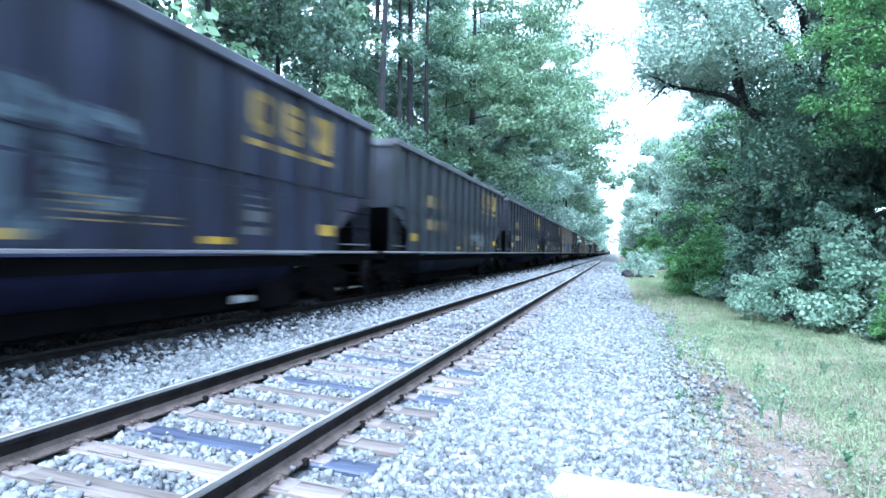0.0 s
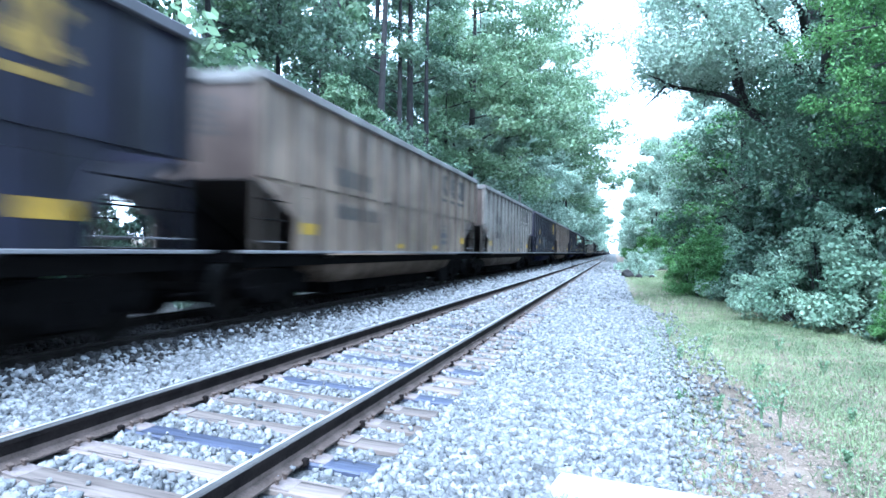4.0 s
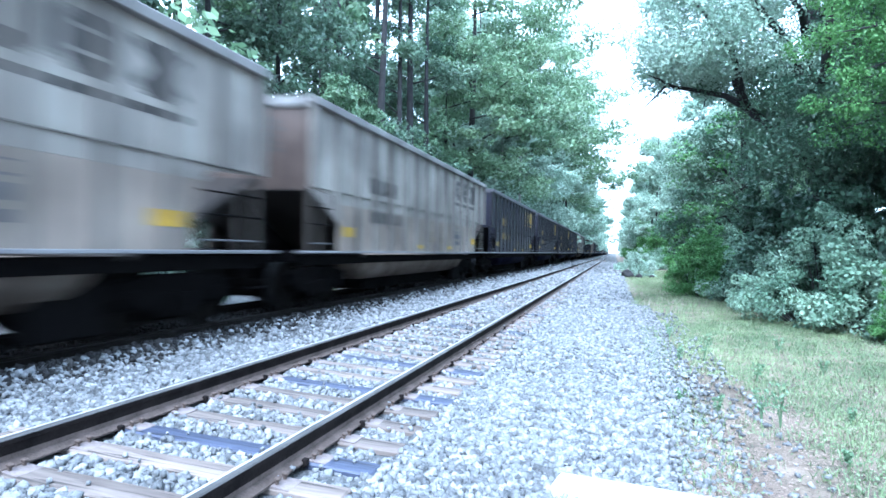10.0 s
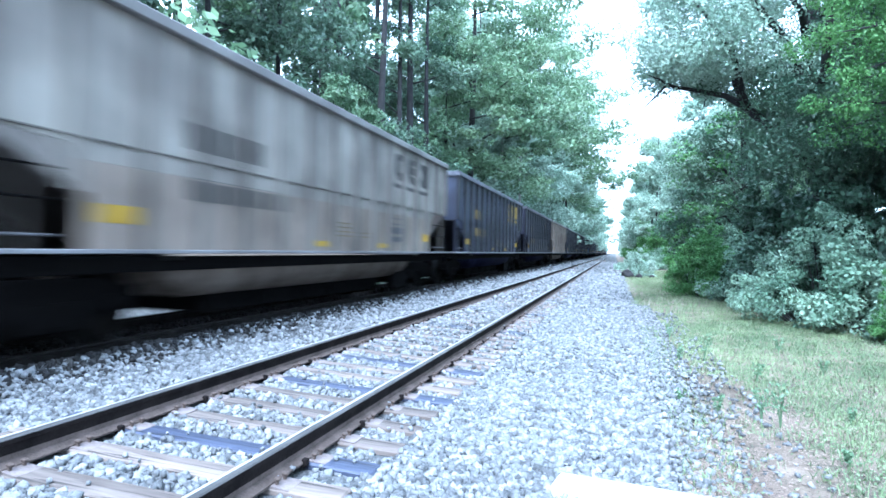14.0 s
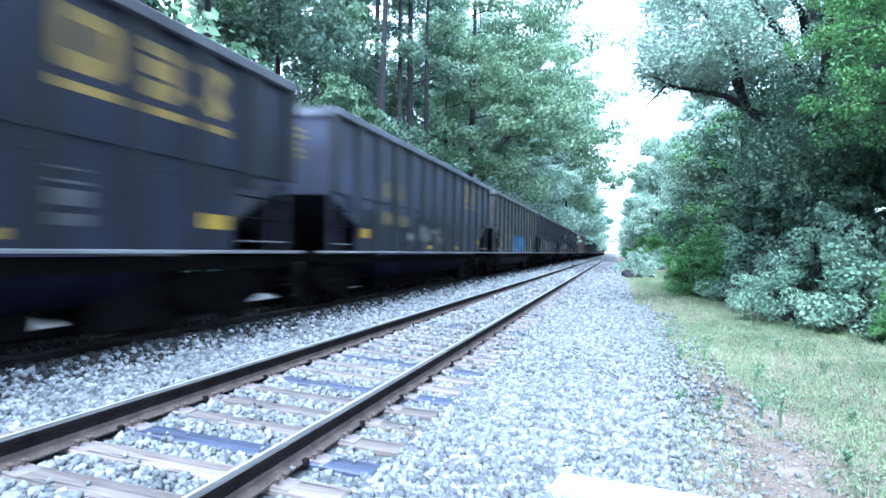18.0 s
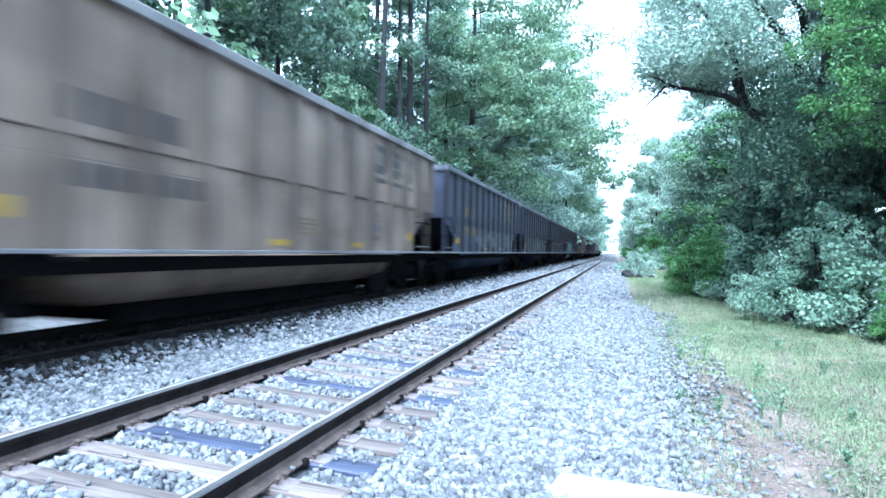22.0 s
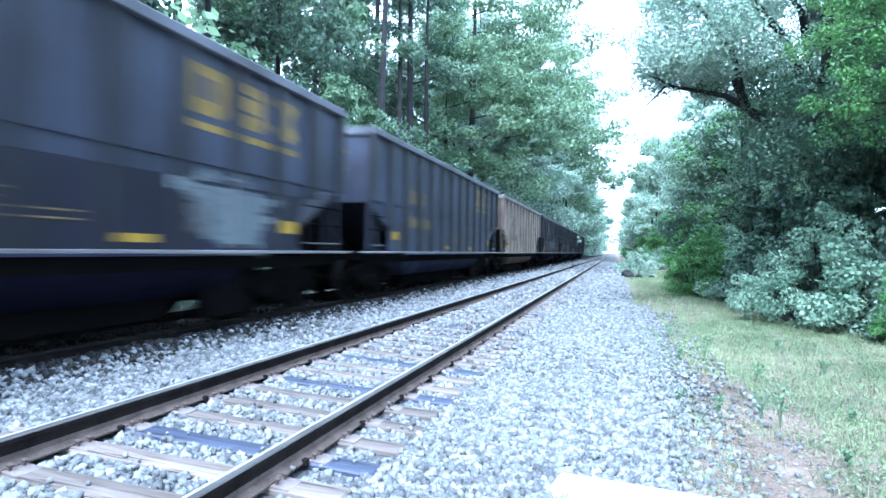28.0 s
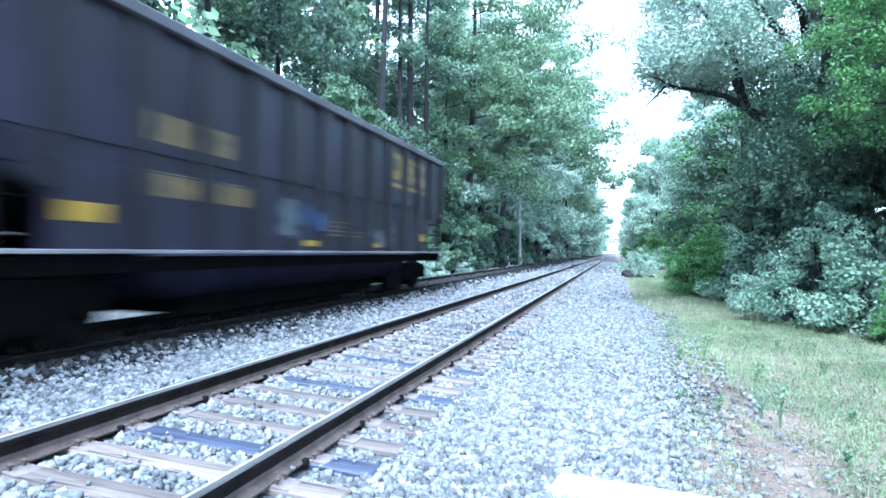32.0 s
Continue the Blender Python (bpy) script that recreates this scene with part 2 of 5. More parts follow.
# ---------------- railway tracks ----------------
def rail_mesh(y0, y1, shaded=False):
    """Flat-bottomed rail: splayed foot, thin web, crowned head worn bright along one side of its top, with sky glint
    painted in.
    """
    prof = [(-0.076, -0.18), (0.076, -0.18), (0.076, -0.168), (0.014, -0.146), (0.010, -0.115), (0.010, -0.05), (0.037, -0.038), (0.037, -0.010),
            (0.029, -0.002), (-0.006, 0.0), (-0.029, -0.001), (-0.037, -0.009), (-0.037, -0.038), (-0.010, -0.05), (-0.010, -0.115), (-0.014, -0.146), (-0.076, -0.168)]
    bm = prism(bm_new(), prof, y0, y1, "y")
    bm.normal_update()
    for f in bm.faces:
        c = f.calc_center_median()
        if f.normal.z > 0.5 and c.z > -0.02:
            f.material_index = 1 if c.x < -0.01 else 2
        elif c.z < -0.12:
            f.material_index = 3
    # rails under the train take the painted-shade colour all over
    if shaded:
        return mesh_of("rail", bm, SHADED_RAIL, SHADED_RAIL, SHADED_RAIL, SHADED_RAIL)
    return mesh_of("rail", bm, RAIL_SIDE, RAIL_TOP, RAIL_DULL, RAIL_FOOT)


def tie_mesh(seed):
    """A sawn timber, 2.6 m long, with a worn, slightly bowed top and checked ends."""
    rnd = random.Random(seed)
    bm = bm_new()
    box(bm, -1.295, 1.295, -0.112, 0.112, -0.18, 0.0)
    bmesh.ops.subdivide_edges(bm, edges=[e for e in bm.edges if abs(e.verts[0].co.x - e.verts[1].co.x) > 1], cuts=5)
    for v in bm.verts:
        v.co += Vector((rnd.uniform(-0.02, 0.02) if abs(v.co.x) > 1.2 else 0, rnd.uniform(-0.007, 0.007), rnd.uniform(-0.006, 0.004)))
    bmesh.ops.bevel(bm, geom=[e for e in bm.edges if e.calc_face_angle(0) > 0.8], offset=0.012, segments=1, affect="EDGES")
    return bm


TIES = [mesh_of("tie", tie_mesh(i), TIE) for i in range(6)]
TIES_DARK = [mesh_of("tie", tie_mesh(20 + i), TIE_DARK) for i in range(2)]
plate_bm = prism(bm_new(), [(-0.2, 0.0), (0.2, 0.0), (0.2, 0.012), (0.09, 0.022), (-0.09, 0.022), (-0.2, 0.012)], -0.09, 0.09, "y")
PLATE_ME = mesh_of("tie_plate", plate_bm, PLATE)
sp = bm_new()
box(sp, -0.009, 0.009, -0.009, 0.009, -0.03, 0.03)
box(sp, -0.022, 0.02, -0.017, 0.017, 0.025, 0.045, 0.006)
SPIKE_ME = mesh_of("spike", sp, RAIL_FOOT)
an = bm_new()
box(an, -0.085, 0.085, -0.02, 0.02, -0.035, -0.004, 0.006)
box(an, 0.06, 0.1, -0.022, 0.022, -0.02, 0.03, 0.006)
ANCHOR_ME = mesh_of("rail_anchor", an, RAIL_SIDE)
TIE_STEP, TIE_0 = 0.5073, 4.12        # spacing, and the middle of one dark tie

track = thing("railway_track", "single railway track with weathered timber ties and rusty steel rails", "railway track")
track.matrix_basis = pose(NEAR_X, 0, -GAUGE * CANT, 0, math.degrees(CANT), 0)
for s in (-1, 1):
    part("rail", rail_mesh(-500, 900), None, track, "rusty rail with a polished top", pose(s * GAUGE, 0, 0))
rng = random.Random(5)
for i in range(-40, 240):
    y = TIE_0 + TIE_STEP * i
    dark = i in (0, 4, -9, 7, 15, 22, 31, 40)
    me = (TIES_DARK if dark else TIES)[abs(i) % (2 if dark else 6)]
    low = 0.0 if dark else rng.uniform(-0.012, 0.004)
    part("tie", me, None, track, "dark blue-black creosoted tie" if dark else "",
         pose(rng.uniform(-0.04, 0.04), y + rng.uniform(-0.015, 0.015), TIE_TOP + low, 0, 0, rng.uniform(-0.8, 0.8)))
    if -8 < i < 42:
        for s in (-1, 1):
            pl = part("tie_plate", PLATE_ME, None, track, "", pose(s * GAUGE, y, TIE_TOP - 0.012))
            if i < 22:
                for dx, dy in ((-0.1, 0.05), (-0.1, -0.05), (0.1, 0.05), (0.1, -0.05)):
                    part("spike", SPIKE_ME, None, pl, "", pose(dx, dy, 0.02, 0, 0, 0 if dx < 0 else 180))
            if i < 22 and i % 2 == 0:
                part("rail_anchor", ANCHOR_ME, None, track, "", pose(s * GAUGE, y - 0.145, -0.175))
back_track = thing("railway_track", "second railway track on which the coal train runs", "railway track")
back_track.location = (FAR_X, 0, 0)
for s in (-1, 1):
    part("rail", rail_mesh(-900, 900, True), None, back_track, "", pose(s * GAUGE, 0, 0))
for i in range(0, 170):
    part("tie", TIES[i % 6], None, back_track, "", pose(rng.uniform(-0.04, 0.04), 2.0 + 0.5 * i, TIE_TOP, 0, 0, rng.uniform(-0.8, 0.8)))


# ---------------- coal train ----------------
L_CAR, HALF = 17.2, 7.78
FRONT_CUT, REAR_CUT = 1.25, 1.7       # depth of the openings under the sloped ends
R_WHEEL = 0.483
LIFT = 0.062                          # the body sits this much higher on its bogies


def side_outline(z0, z1):
    """The side sheet between two heights, its ends cut away below the end floor: (y, z) pairs."""
    def end_at(z, deep):
        cut = [(HALF, 3.7), (HALF, 2.2), (HALF - 0.72 * deep, 2.14), (HALF - 0.92 * deep, 1.86), (HALF - deep, 1.5), (HALF - deep, 1.06)]
        for (ya, za), (yb, zb) in zip(cut, cut[1:]):
            if za >= z >= zb:
                return ya + (yb - ya) * (za - z) / (za - zb)
        return HALF
    zs = [z0] + [z for z in (1.5, 1.86, 2.14, 2.2) if z0 < z < z1] + [z1]
    return [(end_at(z, REAR_CUT), z) for z in zs] + [(-end_at(z, FRONT_CUT), z) for z in zs[::-1]]


def wheelset_mesh():
    """Axle and two flanged wheels turned as one piece."""
    right = [(0.0, 0.085), (0.6, 0.085), (0.655, 0.15), (GAUGE - 0.085, 0.2), (GAUGE - 0.06, 0.41), (GAUGE - 0.085, R_WHEEL + 0.02), (GAUGE - 0.055, R_WHEEL + 0.026), (GAUGE - 0.045, R_WHEEL),
             (GAUGE + 0.065, R_WHEEL - 0.004), (GAUGE + 0.065, 0.42), (GAUGE + 0.03, 0.4), (GAUGE + 0.04, 0.19), (GAUGE + 0.1, 0.15), (GAUGE + 0.1, 0.085), (1.0, 0.08)]
    prof = [(-x, r) for x, r in right[:0:-1]] + right
    bm, seg = bm_new(), 28
    loops = [[bm.verts.new((x, r * math.cos(2 * math.pi * j / seg), r * math.sin(2 * math.pi * j / seg))) for j in range(seg)] for x, r in prof]
    for a, b in zip(loops, loops[1:]):
        for j in range(seg):
            f = bm.faces.new((a[j], a[(j + 1) % seg], b[(j + 1) % seg], b[j]))
            r = math.hypot(*f.calc_center_median().yz)
            f.material_index = 1 if r > R_WHEEL * 0.97 else 0
    bm.faces.new(loops[0])
    bm.faces.new(loops[-1])
    bmesh.ops.recalc_face_normals(bm, faces=bm.faces[:])
    return mesh_of("wheelset", bm, WHEEL, WHEEL_BRIGHT)


def side_frame_mesh():
    bm = bm_new()
    top = [(-1.2, 0.52), (-1.2, 0.68), (-0.95, 0.74), (-0.5, 0.8), (0.5, 0.8), (0.95, 0.74), (1.2, 0.68), (1.2, 0.52), (0.9, 0.52),
           (0.75, 0.5), (0.38, 0.24), (-0.38, 0.24), (-0.75, 0.5), (-0.9, 0.52)]
    prism(bm, top, -0.07, 0.07)
    for y in (-0.89, 0.89):
        rod(bm, (-0.05, y, 0.48), (0.13, y, 0.48), 0.13, seg=12)
    for y in (-0.16, 0.0, 0.16):
        rod(bm, (0.09, y, 0.3), (0.09, y, 0.55), 0.065, seg=8)
    return mesh_of("side_frame", bm, DARK_IRON)


def bolster_mesh():
    bm = bm_new()
    box(bm, -0.93, 0.93, -0.38, 0.38, 0.18, 0.75, 0.03)
    box(bm, -0.35, 0.35, -0.3, 0.3, 0.72, 0.92, 0.03)
    return mesh_of("bolster", bm, DARK_IRON)


def coupler_mesh():
    bm = bm_new()
    box(bm, -0.09, 0.09, -0.75, 0.1, 0.78, 0.96, 0.02)
    box(bm, -0.16, 0.17, 0.05, 0.34, 0.74, 1.0, 0.05)
    rod(bm, (0.2, -0.15, 0.85), (0.2, 0.25, 0.35), 0.025, seg=6)
    return mesh_of("coupler", bm, DARK_IRON)


WHEELSET, SIDE_FRAME, BOLSTER, COUPLER = wheelset_mesh(), side_frame_mesh(), bolster_mesh(), coupler_mesh()


def coal_car(posts, post_w):
    """A steel coal hopper car with outside posts, open ends under the sloped floor, a low tub and two bogies."""
    car = thing("coal_car", "steel coal hopper car with side posts", "railway car", "cars of the coal train")
    for s in (1, -1):
        for nm, z0, z1 in (("upper_side_panel", 1.99, 3.7), ("lower_side_panel", 1.06, 1.985)):
            bm = prism(bm_new(), side_outline(z0, z1), s * 1.46, s * (1.5 if nm[0] == "u" else 1.515))
            part(nm, bm, PAINT, car)
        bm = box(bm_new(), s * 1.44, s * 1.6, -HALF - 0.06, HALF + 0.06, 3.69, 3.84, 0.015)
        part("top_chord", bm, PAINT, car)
        part("belt_seam", box(bm_new(), s * 1.5, s * 1.528, -HALF + 0.02, HALF - 0.02, 2.205, 2.222), PAINT, car)
        bm = box(bm_new(), s * 1.40, s * 1.60, -HALF - 0.35, HALF + 0.35, 1.02, 1.065, 0.006)
        part("side_sill", bm, PAINT, car)
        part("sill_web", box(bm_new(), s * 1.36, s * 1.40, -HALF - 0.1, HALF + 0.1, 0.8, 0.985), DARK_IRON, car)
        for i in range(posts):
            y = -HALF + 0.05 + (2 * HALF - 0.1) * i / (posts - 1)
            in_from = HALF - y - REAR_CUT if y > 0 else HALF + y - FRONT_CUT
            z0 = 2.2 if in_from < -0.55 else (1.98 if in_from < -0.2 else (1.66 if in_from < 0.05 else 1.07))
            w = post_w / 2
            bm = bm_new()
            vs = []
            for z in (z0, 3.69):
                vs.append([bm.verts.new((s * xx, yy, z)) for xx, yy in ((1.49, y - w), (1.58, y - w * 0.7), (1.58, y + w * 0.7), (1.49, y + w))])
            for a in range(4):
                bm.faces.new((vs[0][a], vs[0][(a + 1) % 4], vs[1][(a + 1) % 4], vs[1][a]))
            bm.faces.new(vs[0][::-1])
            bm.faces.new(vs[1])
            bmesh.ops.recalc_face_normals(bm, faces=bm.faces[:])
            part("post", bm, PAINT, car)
    for e in (1, -1):
        part("end_chord", box(bm_new(), -1.435, 1.435, e * (HALF - 0.1), e * (HALF + 0.06), 3.66, 3.835, 0.015), PAINT, car)
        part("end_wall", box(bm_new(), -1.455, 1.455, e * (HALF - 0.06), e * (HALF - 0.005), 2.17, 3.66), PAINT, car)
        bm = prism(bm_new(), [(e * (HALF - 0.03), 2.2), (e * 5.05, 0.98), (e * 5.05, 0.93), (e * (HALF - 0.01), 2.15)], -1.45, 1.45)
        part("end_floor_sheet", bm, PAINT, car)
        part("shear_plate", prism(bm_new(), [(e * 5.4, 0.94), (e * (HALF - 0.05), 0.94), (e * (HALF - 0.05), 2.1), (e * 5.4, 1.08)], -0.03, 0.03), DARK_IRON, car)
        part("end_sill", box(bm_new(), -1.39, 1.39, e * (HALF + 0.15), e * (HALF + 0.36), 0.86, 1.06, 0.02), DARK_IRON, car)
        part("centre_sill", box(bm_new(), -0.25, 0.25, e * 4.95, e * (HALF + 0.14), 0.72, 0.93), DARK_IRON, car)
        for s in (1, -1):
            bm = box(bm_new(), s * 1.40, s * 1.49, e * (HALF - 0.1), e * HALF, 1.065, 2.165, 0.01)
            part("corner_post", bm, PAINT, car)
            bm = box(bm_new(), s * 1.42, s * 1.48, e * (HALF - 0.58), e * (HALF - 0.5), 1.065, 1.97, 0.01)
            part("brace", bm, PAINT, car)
            for z in (1.2, 1.55, 1.86):
                bm = rod(bm_new(), (s * 1.53, e * (HALF - (1.5 if e > 0 else 0.8)), z), (s * 1.53, e * (HALF - 0.04), z), 0.014, seg=6)
                rod(bm, (s * 1.47, e * (HALF - 0.04), z), (s * 1.53, e * (HALF - 0.04), z), 0.014, seg=6)
                part("grab_iron", bm, WHITE_MARK if z < 1.3 else DARK_IRON, car)
            bm = rod(bm_new(), (s * 1.5, e * (HALF - 0.25), 0.5), (s * 1.5, e * (HALF + 0.2), 0.5), 0.018, seg=6)
            for y in (HALF - 0.25, HALF + 0.2):
                rod(bm, (s * 1.5, e * y, 0.5), (s * 1.5, e * y, 1.0), 0.016, seg=6)
            part("step", bm, DARK_IRON, car)
        bg = part("bogie", BOLSTER, None, car, "", pose(0, e * 6.45, -LIFT))
        for s in (1, -1):
            part("side_frame", SIDE_FRAME, None, bg, "", pose(s * 1.0, 0, 0, 0, 0, 0 if s > 0 else 180))
        for y in (-0.89, 0.89):
            part("wheelset", WHEELSET, None, bg, "", pose(0, y, R_WHEEL))
        part("coupler", COUPLER, None, car, "", pose(0, e * (HALF + 0.36), 0, 0, 0, 0 if e > 0 else 180))
    # rounded tub: half-width and length shrink towards the bottom
    bm, loops = bm_new(), []
    for k in range(7):
        a = radians(90 * k / 6)
        z, hx, tip = 0.96 - 0.56 * math.sin(a), 1.36 - 0.42 * (1 - math.cos(a)), (1 - math.cos(a))
        loops.append([bm.verts.new(p) for p in ((hx, -5.0 + 0.85 * tip, z), (hx, 4.75 - 1.0 * tip, z), (-hx, 4.75 - 1.0 * tip, z), (-hx, -5.0 + 0.85 * tip, z))])
    for p, q in zip(loops, loops[1:]):
        for k in range(4):
            f = bm.faces.new((p[k], p[(k + 1) % 4], q[(k + 1) % 4], q[k]))
            f.smooth = k in (0, 2)
    bm.faces.new(loops[0])
    bm.faces.new(loops[-1])
    bmesh.ops.recalc_face_normals(bm, faces=bm.faces[:])
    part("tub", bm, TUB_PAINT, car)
    # added dark boxes that close the bright gap before the rear bogie
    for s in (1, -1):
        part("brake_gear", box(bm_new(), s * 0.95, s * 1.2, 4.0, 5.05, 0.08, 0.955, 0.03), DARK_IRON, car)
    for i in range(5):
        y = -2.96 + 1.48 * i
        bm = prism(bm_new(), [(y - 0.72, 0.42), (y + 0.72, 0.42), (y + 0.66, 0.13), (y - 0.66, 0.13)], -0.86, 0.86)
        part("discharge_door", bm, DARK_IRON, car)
    return car


def decal(car, name, shapes, material, x=1.522, label="", colour=None):
    """Thin painted marks on the side: rectangles (y0, y1, z0, z1) 4 mm proud."""
    bm = bm_new()
    for y0, y1, z0, z1 in shapes:
        box(bm, x, x + 0.004, y0, y1, z0, z1)
    ob = part(name, bm, material, car, label)
    if colour:
        ob.color = (*colour, 1)
    return ob


def post_ys(posts):
    return [-HALF + 0.05 + (2 * HALF - 0.1) * i / (posts - 1) for i in range(posts)]


def skin(car, name, cells, step, material, posts, w, label="", layer=0):
    """A skin of paint laid over sheet and posts, from small squares."""
    ps = post_ys(posts)
    bm = bm_new()
    vs = {}

    def corner(i, j):
        if (i, j) not in vs:
            yy, zz = i * step, j * step
            on = any(abs(yy - p) < w * 0.45 for p in ps)
            vs[i, j] = bm.verts.new(((1.584 if on else (1.504 if zz > 1.96 else 1.519)) + 0.003 * layer, yy, zz))
        return vs[i, j]
    for i, j in sorted(cells):
        bm.faces.new((corner(i, j), corner(i + 1, j), corner(i + 1, j + 1), corner(i, j + 1)))
    return part(name, bm, material, car, label)


def spray(car, name, dabs, colour, posts, w, label, layer=0):
    """Spray paint: round and oblong dabs (y, z, radius along, radius up) laid as one skin over sheet and posts."""
    step = 0.055
    cells = set()
    for y, z, ra, rb in dabs:
        for i in range(int((y - ra) / step) - 1, int((y + ra) / step) + 2):
            for j in range(int((z - rb) / step) - 1, int((z + rb) / step) + 2):
                yy, zz = (i + 0.5) * step, (j + 0.5) * step
                if ((yy - y) / ra) ** 2 + ((zz - z) / rb) ** 2 < 1 and 1.1 < zz < 3.6 and (-HALF + FRONT_CUT + 0.02 < yy < HALF - REAR_CUT - 0.02 or (zz > 2.25 and abs(yy) < HALF - 0.1)):
                    cells.add((i, j))
    while cells:
        # each patch that hangs together is a part of its own
        todo, patch = [min(cells)], set()
        while todo:
            c = todo.pop()
            if c in cells:
                cells.discard(c)
                patch.add(c)
                todo += [(c[0] + a, c[1] + b) for a in (-1, 0, 1) for b in (-1, 0, 1)]
        if len(patch) > 5:
            ob = skin(car, name, patch, step, SPRAY, posts, w, label, layer)
            ob.color = (*[c * 0.25 for c in colour], 1)


def stroke(pts, r, step=0.14):
    """Dabs along a bent line of (y, z) points."""
    out = []
    for (ya, za), (yb, zb) in zip(pts, pts[1:]):
        n = max(1, int(math.hypot(yb - ya, zb - za) / step))
        out += [(ya + (yb - ya) * i / n, za + (zb - za) * i / n, r, r) for i in range(n)]
    return out


def ring(y, z, ra, rb, r, a0=0, a1=360):
    n = max(8, int((ra + rb) * abs(a1 - a0) / 60 / 0.3))
    return stroke([(y + ra * math.cos(radians(a0 + (a1 - a0) * i / n)), z + rb * math.sin(radians(a0 + (a1 - a0) * i / n))) for i in range(n + 1)], r)


def wisps(seed, y0, y1, z0, z1, n, r):
    """Thin smeared trails of paint."""
    q = random.Random(seed)
    out = []
    for _ in range(n):
        y, z, d = q.uniform(y0, y1), q.uniform(z0, z1), q.uniform(0.3, 1.1)
        out += stroke([(y, z), (y + d * 0.5, z + q.uniform(-0.25, 0.25)), (y + d, z + q.uniform(-0.3, 0.2))], r * q.uniform(0.6, 1.3), 0.06)
    return out


def cloud(seed, y0, y1, z0, z1, n, r):
    q = random.Random(seed)
    return [(q.uniform(y0, y1), q.uniform(z0, z1), r * q.uniform(0.6, 1.6), r * q.uniform(0.4, 1.1)) for _ in range(n)]


BLACK, NAVY, GREY, TAN, PALE = (0.011, 0.0115, 0.027), (0.016, 0.0175, 0.041), (0.042, 0.049, 0.079), (0.235, 0.183, 0.14), (0.3, 0.28, 0.25)
DUSTY = (0.265, 0.222, 0.185)
NARROW, WIDE = (16, 0.17), (14, 0.28)
# of each car: kind of side, upper colour, lower colour, words on its look
CARS = [
    (NARROW, NAVY, NAVY, "black"), (NARROW, (0.03, 0.034, 0.046), (0.026, 0.03, 0.042), "dark grey"), (NARROW, BLACK, BLACK, "black"), (NARROW, NAVY, NAVY, "dark blue-black"),
    (NARROW, TAN, TAN, "tan"), (NARROW, BLACK, BLACK, "black"), (NARROW, TAN, TAN, "tan"), (NARROW, PALE, DUSTY, "pale tan"),
    (NARROW, NAVY, NAVY, "black"), (NARROW, TAN, TAN, "tan"), (NARROW, NAVY, NAVY, "dark blue-black"), (NARROW, BLACK, BLACK, "black"),
    (NARROW, NAVY, NAVY, "black"), (NARROW, PALE, DUSTY, "pale grey and tan"), (NARROW, PALE, DUSTY, "pale grey and tan"), (NARROW, BLACK, BLACK, "black"),
    (NARROW, BLACK, BLACK, "black"), (NARROW, BLACK, BLACK, "black"), (NARROW, GREY, (0.034, 0.038, 0.052), "dark grey"), (NARROW, PALE, DUSTY, "pale grey"),
    (NARROW, GREY, NAVY, "grey"), (WIDE, NAVY, BLACK, "black"), (WIDE, (0.295, 0.243, 0.198), DUSTY, "pale tan"), (WIDE, GREY, GREY, "dark grey"),
    (WIDE, BLACK, BLACK, "black"), (WIDE, GREY, BLACK, "grey and black"), (WIDE, (0.06, 0.06, 0.066), (0.052, 0.056, 0.058), "grey"), (WIDE, BLACK, BLACK, "black"),
    (WIDE, GREY, BLACK, "grey and black"), (WIDE, GREY, BLACK, "dark grey"), (WIDE, TAN, TAN, "tan"), (WIDE, GREY, GREY, "blue-grey"),
    (WIDE, NAVY, BLACK, "dark blue-black"), (WIDE, BLACK, BLACK, "black"), (WIDE, BLACK, NAVY, "black"), (WIDE, BLACK, BLACK, "black"),
    (WIDE, TAN, TAN, "tan"), (WIDE, NAVY, BLACK, "black"), (WIDE, GREY, BLACK, "grey and black"), (WIDE, GREY, GREY, "grey"),
    (WIDE, (0.305, 0.25, 0.205), (0.275, 0.222, 0.178), "pale tan"), (WIDE, NAVY, BLACK, "dark blue-black"), (WIDE, NAVY, BLACK, "black"), (WIDE, NAVY, NAVY, "black"),
    (WIDE, (0.019, 0.0175, 0.034), (0.019, 0.0175, 0.034), "dark purple-black")]


